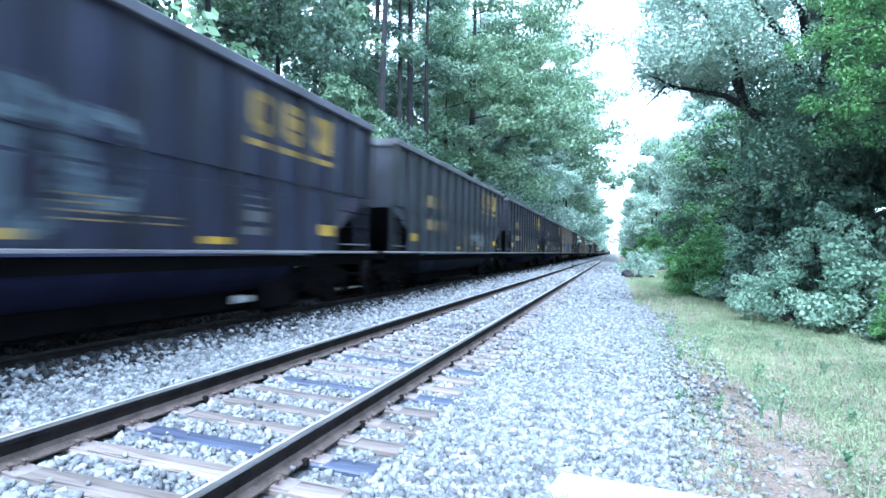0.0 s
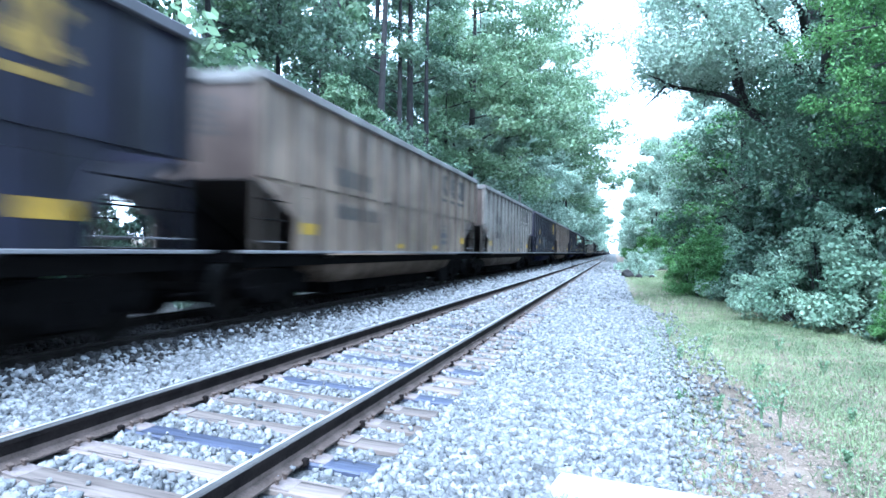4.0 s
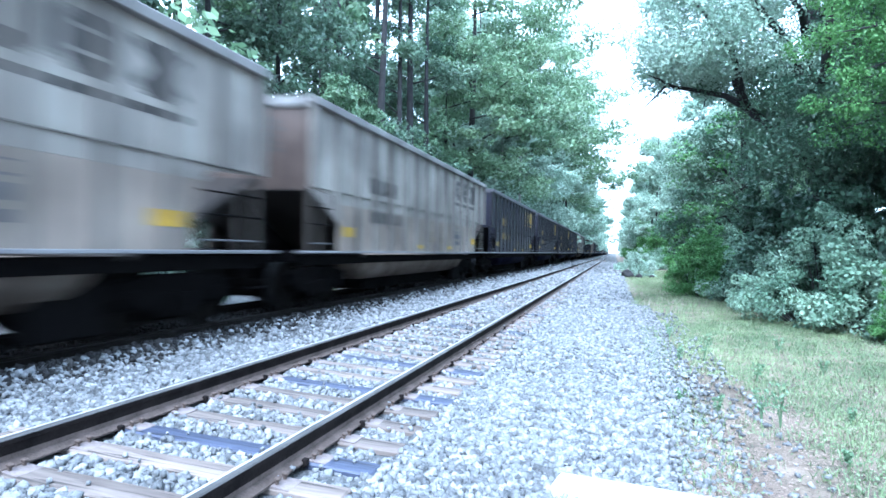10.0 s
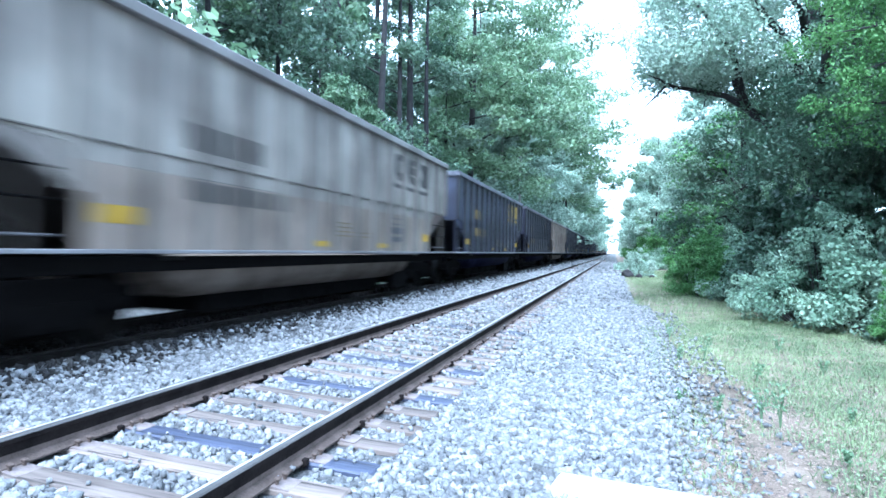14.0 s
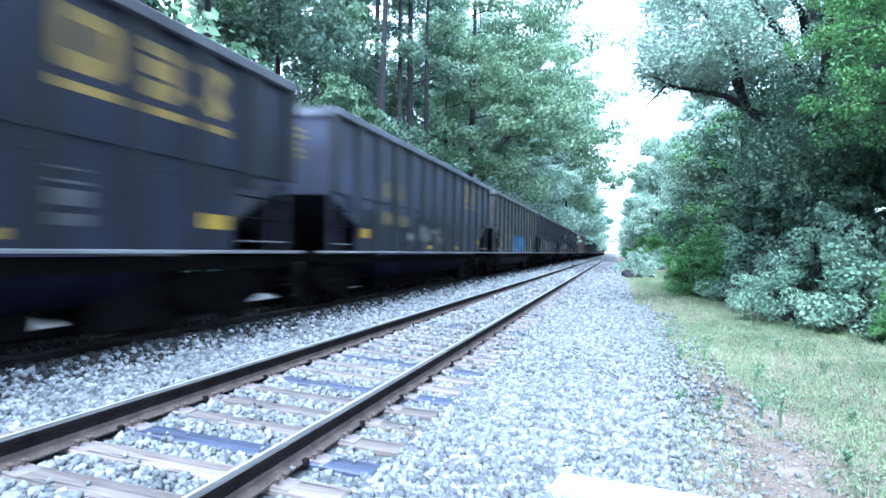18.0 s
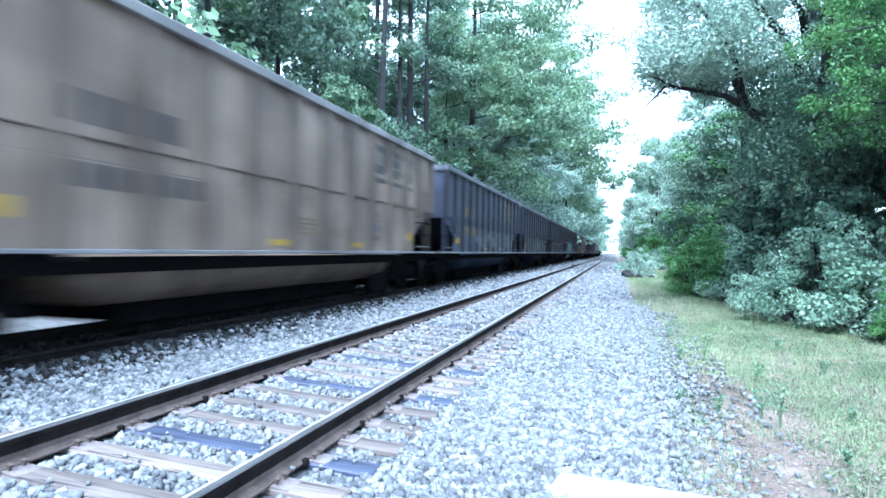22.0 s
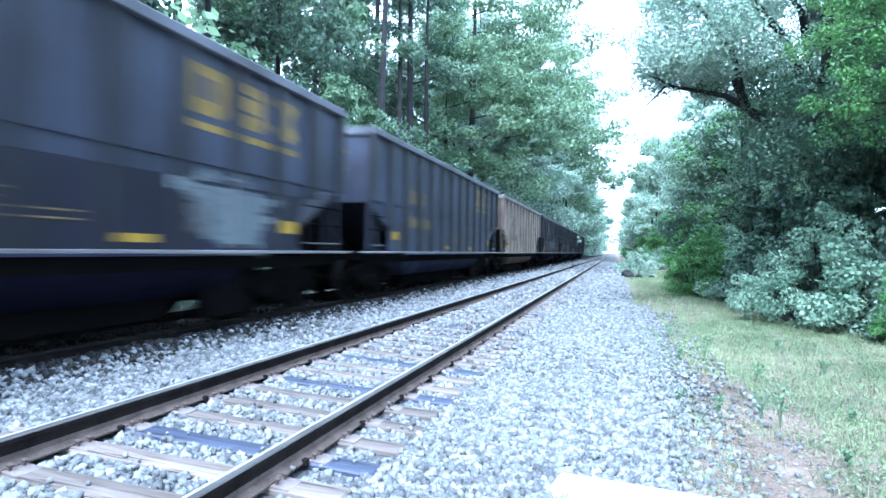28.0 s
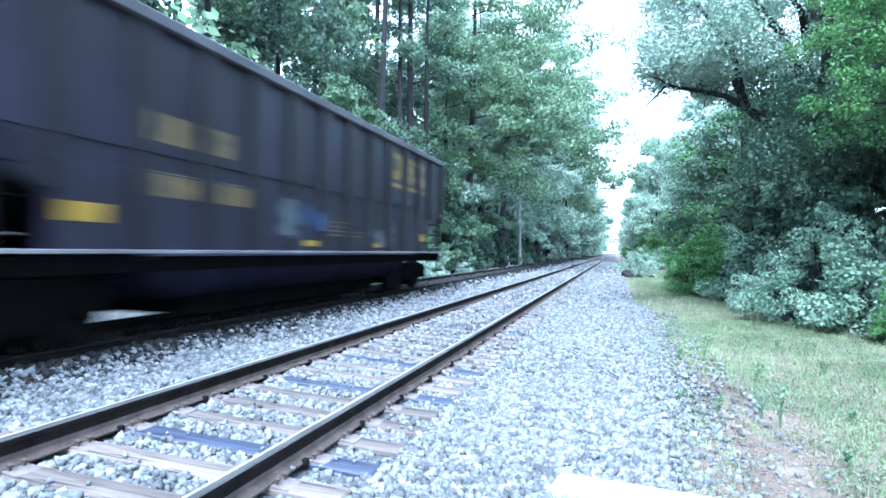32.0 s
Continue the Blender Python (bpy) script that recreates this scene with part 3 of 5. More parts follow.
def marks(car, posts, w, light):
    """Big emblem blocks and their underline near the rear, two rows of number bars, yellow reflectors and stencil boxes."""
    pick = BLACK_LOGO if light else YELLOW
    step = 0.05

    def between(cells):
        """Lettering is painted on the sheet, not over the posts."""
        return {c for c in cells if all(abs((c[0] + 0.5) * step - p) > w * 0.5 for p in post_ys(posts))}

    for i in range(3):
        a = 3.05 + 1.02 * i
        fill = set()
        for iy in range(int(a / step), int((a + 0.86) / step)):
            for iz in range(int(2.86 / step), int(3.54 / step)):
                u, v = ((iy + 0.5) * step - a) / 0.86 * 2 - 1, ((iz + 0.5) * step - 3.2) / 0.34
                if abs(u) + abs(v) > 1.62:
                    continue
                hollow = (abs(u) < 0.4 and abs(v) < 0.45, abs(abs(v) - 0.36) < 0.13 and abs(u) < 0.55, abs(v) < abs(u) - 0.42)[i]
                if not hollow:
                    fill.add((iy, iz))
        skin(car, "emblem_block", between(fill), step, pick, posts, w)
        skin(car, "emblem_underline", between({(iy, iz) for iy in range(int((a - 0.06) / step), int((a + 0.92) / step)) for iz in (53, 54)}), step, pick, posts, w)
    for i in range(5):
        bar = box(bm_new(), 0.25 + 0.04 * (i % 2), 0.95 - 0.07 * (i % 3), -HALF - 0.004, -HALF + 0.0, 2.86 + 0.13 * i, 2.92 + 0.13 * i)
        part("stencil_line", bar, BLACK_LOGO if light else FADED_YELLOW, car)
    y0, y1, y2 = (-4.9, -3.0, -2.15) if posts > 14 else (-5.45, -3.35, -3.0)
    for n, end, z0, z1, nm in ((4, y1, 47, 54, "mark_bar"), (6, y2, 34, 40, "number_bar")):
        for j in range(n):
            c, d = (y0 + (end - y0) * (j + q) / n for q in (0.0, 0.72))
            bar = between({(iy, iz) for iy in range(round(c / step), round(d / step)) for iz in range(z0, z1)})
            if bar:
                skin(car, nm, bar, step, pick if light else FADED_YELLOW, posts, w)
    front = -6.4 if posts > 14 else -6.45
    for y0, y1, z0, z1 in ((front, front + 0.62, 27, 31), (5.35, 5.98, 27, 31), (-1.3, -0.75, 23, 25), (1.9, 2.5, 23, 25)):
        skin(car, "yellow_reflector", {(iy, iz) for iy in range(round(y0 / step), round(y1 / step)) for iz in range(z0, z1)}, step, REFLECTOR, posts, w, "yellow reflective stripe")
    for z0, z1 in ((1.86, 1.88), (1.72, 1.75), (1.5, 1.66), (1.3, 1.42)):
        decal(car, "stencil_line", [(2.85, 3.5, z0, z1)], WHITE_MARK, 1.518, "small white stencilled line")
    for i in range(4):
        decal(car, "stencil_line", [(-0.55 + 0.05 * (i % 2), 0.55 - 0.08 * (i % 3), 1.36 + 0.085 * i, 1.38 + 0.085 * i)], FADED_YELLOW, 1.518)
    for i in range(2):
        decal(car, "stencil_line", [(0.8, 1.4, 1.36 + 0.085 * i, 1.38 + 0.085 * i)], FADED_YELLOW, 1.518)


templates = {}
for kind in (NARROW, WIDE):
    for light in (False, True):
        templates[kind, light] = coal_car(*kind)
        marks(templates[kind, light], *kind, light)


def dress(car, upper, lower, light):
    for o in car.children_recursive:
        n = o.name.split(".")[0]
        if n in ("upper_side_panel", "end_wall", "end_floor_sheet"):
            # end floor sheets: shade of the open recess is put into the colour
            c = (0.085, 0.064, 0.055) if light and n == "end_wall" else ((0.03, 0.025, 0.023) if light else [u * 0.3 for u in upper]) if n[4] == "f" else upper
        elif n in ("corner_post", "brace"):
            # corner posts and braces are painted darker for the shade around them
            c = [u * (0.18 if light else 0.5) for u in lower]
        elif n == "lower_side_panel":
            c = lower
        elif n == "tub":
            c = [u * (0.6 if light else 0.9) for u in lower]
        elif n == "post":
            # side shading of the posts is put into a darker paint
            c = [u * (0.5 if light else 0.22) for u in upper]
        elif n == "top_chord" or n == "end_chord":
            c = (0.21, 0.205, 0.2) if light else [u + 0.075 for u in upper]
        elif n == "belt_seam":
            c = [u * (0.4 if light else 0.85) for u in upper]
        elif n == "side_sill":
            c = (0.2, 0.2, 0.21)
        else:
            continue
        o.color = (*c, 1)


cars = []
used = set()
for kk, (kind, upper, lower, words) in enumerate(CARS):
    light = upper[0] > 0.15
    base = templates[kind, light]
    if (kind, light) in used:
        car = copy_thing(base, Matrix())
    else:
        car = base
        used.add((kind, light))
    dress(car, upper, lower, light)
    tagged(car, words + " steel coal hopper car with side posts")
    cars.append(car)

WHITE_S, CYAN_S, BLUE_S, RED_S, GREEN_S = (0.6, 0.62, 0.63), (0.1, 0.42, 0.5), (0.06, 0.25, 0.6), (0.5, 0.13, 0.1), (0.2, 0.35, 0.1)


def graffiti(i, name, dabs, colour, label, layer=0):
    spray(cars[i], name, dabs, colour, *CARS[i][0], label, layer)


graffiti(0, "graffiti", ring(-1.9, 1.95, 0.8, 0.85, 0.12) + ring(-0.75, 1.9, 0.33, 0.7, 0.08) + ring(0.2, 2.0, 0.42, 0.5, 0.08) + stroke([(-1.2, 1.3), (-0.9, 2.3), (-0.3, 2.5), (0.1, 1.6)], 0.07), (0.2, 0.3, 0.38), "pale blue looping spray-paint scrawl")
graffiti(1, "graffiti", wisps(1, 0.4, 2.6, 1.35, 1.75, 16, 0.06), (0.3, 0.34, 0.36), "pale spray-paint scrawl")
graffiti(3, "graffiti", cloud(2, -2, 1.5, 1.3, 1.6, 12, 0.14), (0.4, 0.4, 0.3), "faint spray-paint marks")
graffiti(4, "graffiti", cloud(3, -3.4, 0.6, 1.2, 2.0, 110, 0.24), (0.05, 0.26, 0.55), "large blue spray-paint block")
graffiti(4, "graffiti", cloud(33, 0.5, 1.8, 1.25, 2.0, 44, 0.24), (0.045, 0.07, 0.16), "dark navy spray-paint block", 1)
graffiti(5, "graffiti", ring(-3.4, 3.0, 0.35, 0.45, 0.1) + stroke([(-2.8, 2.5), (-2.8, 3.4), (-2.3, 3.2), (-2.7, 2.95), (-2.2, 2.5)], 0.09) + stroke([(-1.8, 2.5), (-1.8, 3.3)], 0.09) + stroke([(-1.8, 2.9), (-1.2, 2.9)], 0.09) + stroke([(-1.2, 2.5), (-1.2, 3.3)], 0.09), (0.4, 0.42, 0.43), "white spray-paint scrawl")
graffiti(8, "graffiti", cloud(4, -1.9, -0.7, 1.7, 2.2, 9, 0.18) + wisps(44, -2.2, -0.6, 1.5, 2.2, 8, 0.06), (0.2, 0.24, 0.28), "pale spray-paint blot")
graffiti(10, "graffiti", wisps(5, -2.2, 2.8, 1.25, 2.0, 26, 0.09), (0.24, 0.27, 0.26), "pale spray-paint blots")
graffiti(11, "graffiti", wisps(6, -1.5, 3.6, 1.3, 1.7, 22, 0.07), (0.28, 0.27, 0.22), "pale spray-paint scrawl")
graffiti(12, "graffiti", wisps(7, -4.4, 2.2, 1.2, 2.1, 34, 0.055) + ring(1.6, 1.65, 0.45, 0.4, 0.06) + ring(2.6, 1.6, 0.4, 0.4, 0.06) + stroke([(-5.4, 2.4), (-3, 2.35), (-1, 2.25), (1.2, 2.1), (2.6, 1.9)], 0.09, 0.05) + stroke([(-5.2, 1.7), (-2.5, 2.05), (0.2, 1.9)], 0.09, 0.05), (0.48, 0.49, 0.48), "smoky grey-white spray paint")
graffiti(16, "graffiti", wisps(8, -2.4, 3.6, 1.2, 1.7, 30, 0.06), (0.09, 0.09, 0.11), "pale spray-paint scrawl")
graffiti(18, "graffiti", cloud(9, 3.2, 4.6, 1.4, 2.2, 10, 0.2), (0.1, 0.22, 0.28), "dull blue spray-paint patch")
graffiti(25, "graffiti", cloud(10, -3, 0, 1.4, 1.7, 14, 0.16), (0.3, 0.3, 0.3), "faint spray-paint marks")
graffiti(26, "graffiti", cloud(11, -2.6, 2.0, 1.15, 1.9, 90, 0.26), (0.05, 0.22, 0.52), "bright blue spray-paint block")
graffiti(26, "graffiti", cloud(211, -2.4, 1.8, 1.2, 1.85, 26, 0.15), (0.1, 0.34, 0.7), "light blue spray-paint shapes", 1)
graffiti(27, "graffiti", wisps(12, -3.6, 4.2, 1.2, 1.8, 26, 0.055), (0.34, 0.36, 0.36), "grey-white spray-paint scrawl")
graffiti(28, "graffiti", stroke([(-1.6, 2.5), (-1.0, 3.1), (-0.4, 2.5), (0.2, 3.0), (0.6, 2.6)], 0.09) + cloud(13, -2, 0.5, 1.5, 1.9, 18, 0.17), WHITE_S, "white spray-paint scrawl")
mega = stroke([(-7.3, 2.3), (-7.1, 3.3), (-6.7, 3.35), (-6.5, 2.4), (-6.2, 3.3), (-5.8, 3.3), (-5.6, 2.3)], 0.1)
mega += stroke([(-4.9, 2.1), (-4.6, 3.2), (-4.1, 3.1), (-3.9, 2.4), (-3.4, 3.2), (-3.0, 3.1), (-2.9, 2.1)], 0.09)
mega += stroke([(-2.3, 3.3), (-2.0, 2.6), (-1.7, 3.25)], 0.08) + ring(-0.7, 2.55, 0.75, 0.72, 0.1) + ring(-0.6, 2.5, 0.35, 0.3, 0.07)
mega += ring(1.2, 2.55, 0.62, 0.66, 0.09, 25, 335) + ring(2.7, 2.5, 0.55, 0.6, 0.08) + stroke([(3.5, 2.2), (3.8, 2.9), (4.1, 2.2), (4.5, 2.7)], 0.07)
mega = [(y, 3.35 - (3.3 - z) * 1.3, ra * 0.8, rb * 0.8) for y, z, ra, rb in mega]
graffiti(29, "graffiti", mega, (0.7, 0.72, 0.72), "large white spray-paint shapes")
graffiti(31, "graffiti", wisps(14, -3.5, 4.0, 1.3, 1.8, 34, 0.07), (0.26, 0.3, 0.32), "pale spray-paint scrawl")
graffiti(32, "graffiti", wisps(15, -2.5, 2.5, 1.3, 1.9, 24, 0.06), (0.18, 0.21, 0.23), "faint spray-paint scrawl")
graffiti(34, "graffiti", cloud(16, -4.6, 1.9, 1.15, 2.2, 130, 0.26), (0.05, 0.2, 0.3), "wide teal spray-paint piece")
graffiti(34, "graffiti", cloud(17, -4.4, 1.7, 1.25, 2.15, 46, 0.19), (0.13, 0.55, 0.66), "light turquoise spray-paint shapes", 1)
graffiti(34, "graffiti", cloud(117, -4.4, 1.7, 1.2, 2.0, 26, 0.13), (0.02, 0.06, 0.16), "dark blue spray-paint shapes", 2)
graffiti(34, "graffiti", cloud(18, -4.4, 1.6, 1.2, 1.95, 24, 0.13), (0.4, 0.52, 0.16), "yellow-green spray-paint dabs", 3)
graffiti(34, "graffiti", wisps(118, -4.6, 1.4, 2.15, 2.4, 16, 0.06), (0.32, 0.25, 0.28), "pinkish spray-paint outline", 3)
graffiti(34, "graffiti", cloud(19, -5.7, -4.4, 1.9, 2.4, 12, 0.2), (0.28, 0.05, 0.05), "dull red spray-paint patch", 4)
# the same piece runs down over the tub
gbm = bm_new()
gl = []
for k in range(1, 6):
    a = radians(90 * k / 6)
    gl.append([gbm.verts.new((1.365 - 0.42 * (1 - math.cos(a)), -3.9 + 5.6 * j / 12, 0.96 - 0.56 * math.sin(a) + 0.015 * math.sin(j * 2.1 + k))) for j in range(13)])
for ga, gb in zip(gl, gl[1:]):
    for j in range(12):
        gbm.faces.new((ga[j], ga[j + 1], gb[j + 1], gb[j]))
red_band = part("graffiti", gbm, SPRAY, cars[34], "dull red spray-paint band on the tub")
red_band.color = (0.07, 0.016, 0.018, 1)
graffiti(35, "graffiti", cloud(20, -0.6, 5.2, 1.15, 1.45, 60, 0.2), (0.6, 0.14, 0.1), "red spray-paint band")
graffiti(35, "graffiti", cloud(21, -0.6, 4.6, 1.55, 2.05, 34, 0.17), WHITE_S, "white spray-paint shapes")
graffiti(38, "graffiti", wisps(22, 2.8, 4.4, 1.25, 1.95, 34, 0.06), (0.4, 0.48, 0.54), "pale blue spray-paint patch")
graffiti(41, "graffiti", wisps(23, -2.8, 2.4, 1.35, 1.8, 30, 0.09), (0.16, 0.18, 0.21), "grey-white spray-paint blots")
graffiti(41, "graffiti", [(0.9, 2.5, 0.35, 0.5), (-3.1, 2.9, 0.15, 0.6), (2.1, 2.6, 0.2, 0.45)], (0.2, 0.22, 0.2), "grey primer patches")
graffiti(42, "graffiti", cloud(24, 0.8, 3.2, 1.25, 2.0, 34, 0.22), (0.24, 0.36, 0.45), "pale blue spray-paint patch")
graffiti(44, "graffiti", cloud(25, -2.1, -1.5, 1.3, 1.9, 10, 0.14), (0.22, 0.27, 0.32), "white spray-paint patch")
graffiti(44, "graffiti", cloud(27, 1.8, 2.6, 1.25, 1.5, 6, 0.14), (0.25, 0.27, 0.33), "white spray-paint patch")
graffiti(44, "graffiti", cloud(26, -1.4, -0.7, 1.5, 1.8, 8, 0.16), (0.03, 0.09, 0.28), "blue spray-paint band")


# ---------------- trees, bushes, grass, stones ----------------
def leaves(rng, centres, radii, per, size, flat=0.35, squash=0.75):
    """Folded leaf blades scattered about clump centres: vertices and quads."""
    n = len(centres) * per
    c = np.repeat(centres, per, 0)
    r = np.repeat(radii, per)[:, None]
    d = rng.normal(size=(n, 3))
    d /= np.linalg.norm(d, axis=1, keepdims=True)
    p = c + d * r * rng.uniform(0.35, 1.0, (n, 1)) ** 0.6 * np.array([1, 1, squash])
    up = d * 0.6 + np.array([0, 0, flat]) + rng.normal(size=(n, 3)) * 0.55
    up /= np.linalg.norm(up, axis=1, keepdims=True)
    a = np.cross(up, rng.normal(size=(n, 3)))
    a /= np.linalg.norm(a, axis=1, keepdims=True)
    b = np.cross(up, a)
    s = size * rng.uniform(0.6, 1.35, (n, 1))
    v = np.stack([p - a * s * 0.5, p + b * s * 0.3 - up * s * 0.1, p + a * s * 0.55, p - b * s * 0.3 - up * s * 0.1], 1).reshape(-1, 3)
    i = np.arange(n) * 4
    f = np.stack([i, i + 1, i + 2, i + 3], 1)
    return v, f


def tube(bm, pts, radii, seg=7):
    """A bent tapered limb through points."""
    loops = []
    first = len(bm.verts) == 0
    old = bm.verts[:]
    for i, (p, r) in enumerate(zip(pts, radii)):
        p = Vector(p)
        d = (Vector(pts[min(i + 1, len(pts) - 1)]) - Vector(pts[max(i - 1, 0)])).normalized()
        q = d.to_track_quat("Z", "Y")
        loops.append([bm.verts.new(p + q @ Vector((r * math.cos(2 * math.pi * j / seg), r * math.sin(2 * math.pi * j / seg), 0))) for j in range(seg)])
    for a, b in zip(loops, loops[1:]):
        for j in range(seg):
            f = bm.faces.new((a[j], a[(j + 1) % seg], b[(j + 1) % seg], b[j]))
            f.smooth = True
    if not first:
        # grow the limb out of what stands already
        c = Vector(pts[0])
        bm.verts.ensure_lookup_table()
        near = min(old, key=lambda v: (v.co - c).length_squared)
        bm.edges.new((loops[0][0], near))


def tree_shape(seed, height, spread, base, clumps, per, size, trunk_r, shape=1.0, squash=0.75):
    """Trunk and limbs as one mesh builder, crown as leaf clumps on the limbs."""
    rnd, rng = random.Random(seed), np.random.default_rng(seed)
    bm = bm_new()
    lean = (rnd.uniform(-0.4, 0.4), rnd.uniform(-0.4, 0.4))
    tp = [(lean[0] * t * t + 0.12 * math.sin(4 * t + seed), lean[1] * t * t + 0.1 * math.cos(5 * t + seed), height * 0.94 * t) for t in (0, 0.03, 0.2, 0.4, 0.6, 0.8, 1.0)]
    tube(bm, tp, [trunk_r * q for q in (1.5, 1.1, 0.95, 0.8, 0.6, 0.35, 0.08)], 9)
    centres, radii = [], []
    limbs = max(7, clumps // 12)
    for j in range(limbs):
        t = base + (0.97 - base) * (j + rnd.random()) / limbs
        k = min(5, int(t * 5 + 0.6))
        x0, y0 = lean[0] * t * t, lean[1] * t * t
        z0 = height * 0.94 * t
        ang = rnd.uniform(0, 2 * math.pi)
        u = (t - base) / (1 - base)
        reach = spread * (0.55 + 0.45 * math.sin(math.pi * min(1, u * shape + 0.25))) * rnd.uniform(0.7, 1.15) * (1.0 - 0.55 * u ** 3)
        rise = height * 0.09 * rnd.uniform(0.1, 1.0)
        pts = [(x0 + math.cos(ang) * reach * s, y0 + math.sin(ang) * reach * s + 0.15 * math.sin(7 * s + j), z0 + rise * s - 0.3 * reach * max(0, s - 0.6) ** 2 * 3) for s in (0, 0.3, 0.65, 1.0)]
        r = trunk_r * 0.36 * (1 - 0.6 * t)
        tube(bm, pts, [r, r * 0.75, r * 0.45, r * 0.12], 5)
        for c in range(max(3, clumps // limbs)):
            s = rnd.uniform(0.3, 1.05)
            a, b = (pts[1], pts[2]) if s < 0.65 else (pts[2], pts[3])
            w = (s - 0.3) / 0.35 if s < 0.65 else (s - 0.65) / 0.35
            q = [a[i] + (b[i] - a[i]) * w for i in range(3)]
            rr = rnd.uniform(0.5, 1.0) * spread * 0.21
            centres.append((q[0] + rnd.gauss(0, 0.16) * spread, q[1] + rnd.gauss(0, 0.16) * spread, q[2] + rnd.uniform(-0.7, 0.6) * rr))
            radii.append(rr)
    v, f = leaves(rng, np.array(centres), np.array(radii), per, size, squash=squash)
    return bm, v, f


def make_tree(name, label, seed, height, spread, base, clumps, per, size, trunk_r, leaf, bark=None, group="woodland trees", squash=0.75):
    t = thing(name, label, "tree", group)
    bm, v, f = tree_shape(seed, height, spread, base, clumps, per, size, trunk_r, squash=squash)
    part("trunk", bm, bark or BARK, t)
    part("crown", raw_mesh("crown", v, f, leaf), None, t)
    return t


def placed(ob, m, scale=1.0):
    ob.scale = (scale,) * 3
    ob.matrix_basis = m @ Matrix.Diagonal((scale, scale, scale, 1))
    return ob


kinds = [
    make_tree("oak_tree", "tall broadleaf tree with dense dark green foliage", 1, 19, 4.4, 0.3, 150, 95, 0.24, 0.2, LEAF_A),
    make_tree("oak_tree", "tall broadleaf tree with open mid-green crown", 2, 21, 4.2, 0.2, 130, 90, 0.24, 0.24, LEAF_B),
    make_tree("maple_tree", "broadleaf tree with layered green branches", 3, 15, 4.2, 0.34, 150, 95, 0.22, 0.2, LEAF_B),
    make_tree("young_tree", "slender young tree with light green leaves", 4, 9, 2.8, 0.08, 80, 90, 0.17, 0.1, LEAF_B),
    make_tree("gum_tree", "tall slim tree with grey-green leaves", 6, 22, 3.8, 0.3, 110, 90, 0.24, 0.2, LEAF_A),
    make_tree("spreading_oak", "wide-spreading tree with layered branches over the track", 8, 17, 6.2, 0.3, 150, 170, 0.16, 0.19, LEAF_L, squash=0.28),
]
kinds.append(make_tree("pale_tree", "slender tree with a pale grey trunk", 9, 20, 3.4, 0.45, 70, 90, 0.22, 0.17, LEAF_B, PALE_BARK))
kinds.append(make_tree("young_tree", "slender tree at the edge of the wood, leaves paled for haze", 14, 9, 2.8, 0.06, 90, 90, 0.16, 0.1, LEAF_PALE_HAZE))
kinds.append(make_tree("ash_tree", "tall grey-green tree, leaves paled to stand in for haze", 15, 19, 4.4, 0.12, 150, 90, 0.27, 0.2, LEAF_PALE_HAZE))
kinds.append(make_tree("poplar_tree", "tall dark-trunked tree with a thin open crown", 17, 25, 3.6, 0.18, 100, 80, 0.18, 0.25, LEAF_A))
kinds.append(make_tree("poplar_tree", "tall dark-trunked tree with sparse dark leaves", 18, 24, 3.4, 0.22, 84, 80, 0.18, 0.2, LEAF_E))
taken = [False] * len(kinds)
plan_rng = random.Random(11)


def plant(i, x, y, s, turn=None):
    z = float(ground_z(np.array(x), np.array(y))) - 0.05
    m = pose(x, y, z, 0, 0, plan_rng.uniform(0, 360) if turn is None else turn)
    if taken[i]:
        o = copy_thing(kinds[i], Matrix())
    else:
        o, taken[i] = kinds[i], True
    return placed(o, m, s)


# woods behind the train
for row, (x, step, y0, y1, s0) in enumerate(((-12.6, 5.0, 9, 420, 1.0), (-16.5, 5.4, 4, 300, 1.1), (-23.0, 6.5, 6, 170, 1.15))):
    y = y0
    while y < y1:
        i = plan_rng.choice((0, 1, 2, 4)) if row else plan_rng.choice((0, 5, 5, 2))
        if 14 < y < 34:
            i = 4
        # the farther off, the more trees get leaves paled for haze
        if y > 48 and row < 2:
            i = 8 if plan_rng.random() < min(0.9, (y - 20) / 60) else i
        tall = 1.0 + 0.4 * min(1, max(0, (y - 25) / 40))
        xx = x if row or y < 60 else x + min(3.0, (y - 60) * 0.03)
        if not (row != 1 and 15 < y < 31) and not (row == 1 and 42 < y < 57) and not (row == 2 and 56 < y < 84) and not (row == 0 and 29 < y < 40):
            plant(i, xx + plan_rng.uniform(-0.6, 0.6), y + plan_rng.uniform(-1, 1), s0 * tall * plan_rng.uniform(0.9, 1.12))
        y += step * plan_rng.uniform(0.8, 1.25) * (1 + y / 100)
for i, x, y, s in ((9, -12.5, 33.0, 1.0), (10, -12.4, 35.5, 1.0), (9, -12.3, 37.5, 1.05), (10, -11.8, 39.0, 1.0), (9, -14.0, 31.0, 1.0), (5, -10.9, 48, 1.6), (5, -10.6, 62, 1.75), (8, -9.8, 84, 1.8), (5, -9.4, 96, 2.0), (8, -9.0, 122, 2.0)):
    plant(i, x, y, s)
for j in range(16):
    plant(3 if j < 7 else 7, -12.0 + plan_rng.uniform(-0.3, 0.4), 25 + 4.6 * j * (1 + j / 40), plan_rng.uniform(0.7, 1.1))
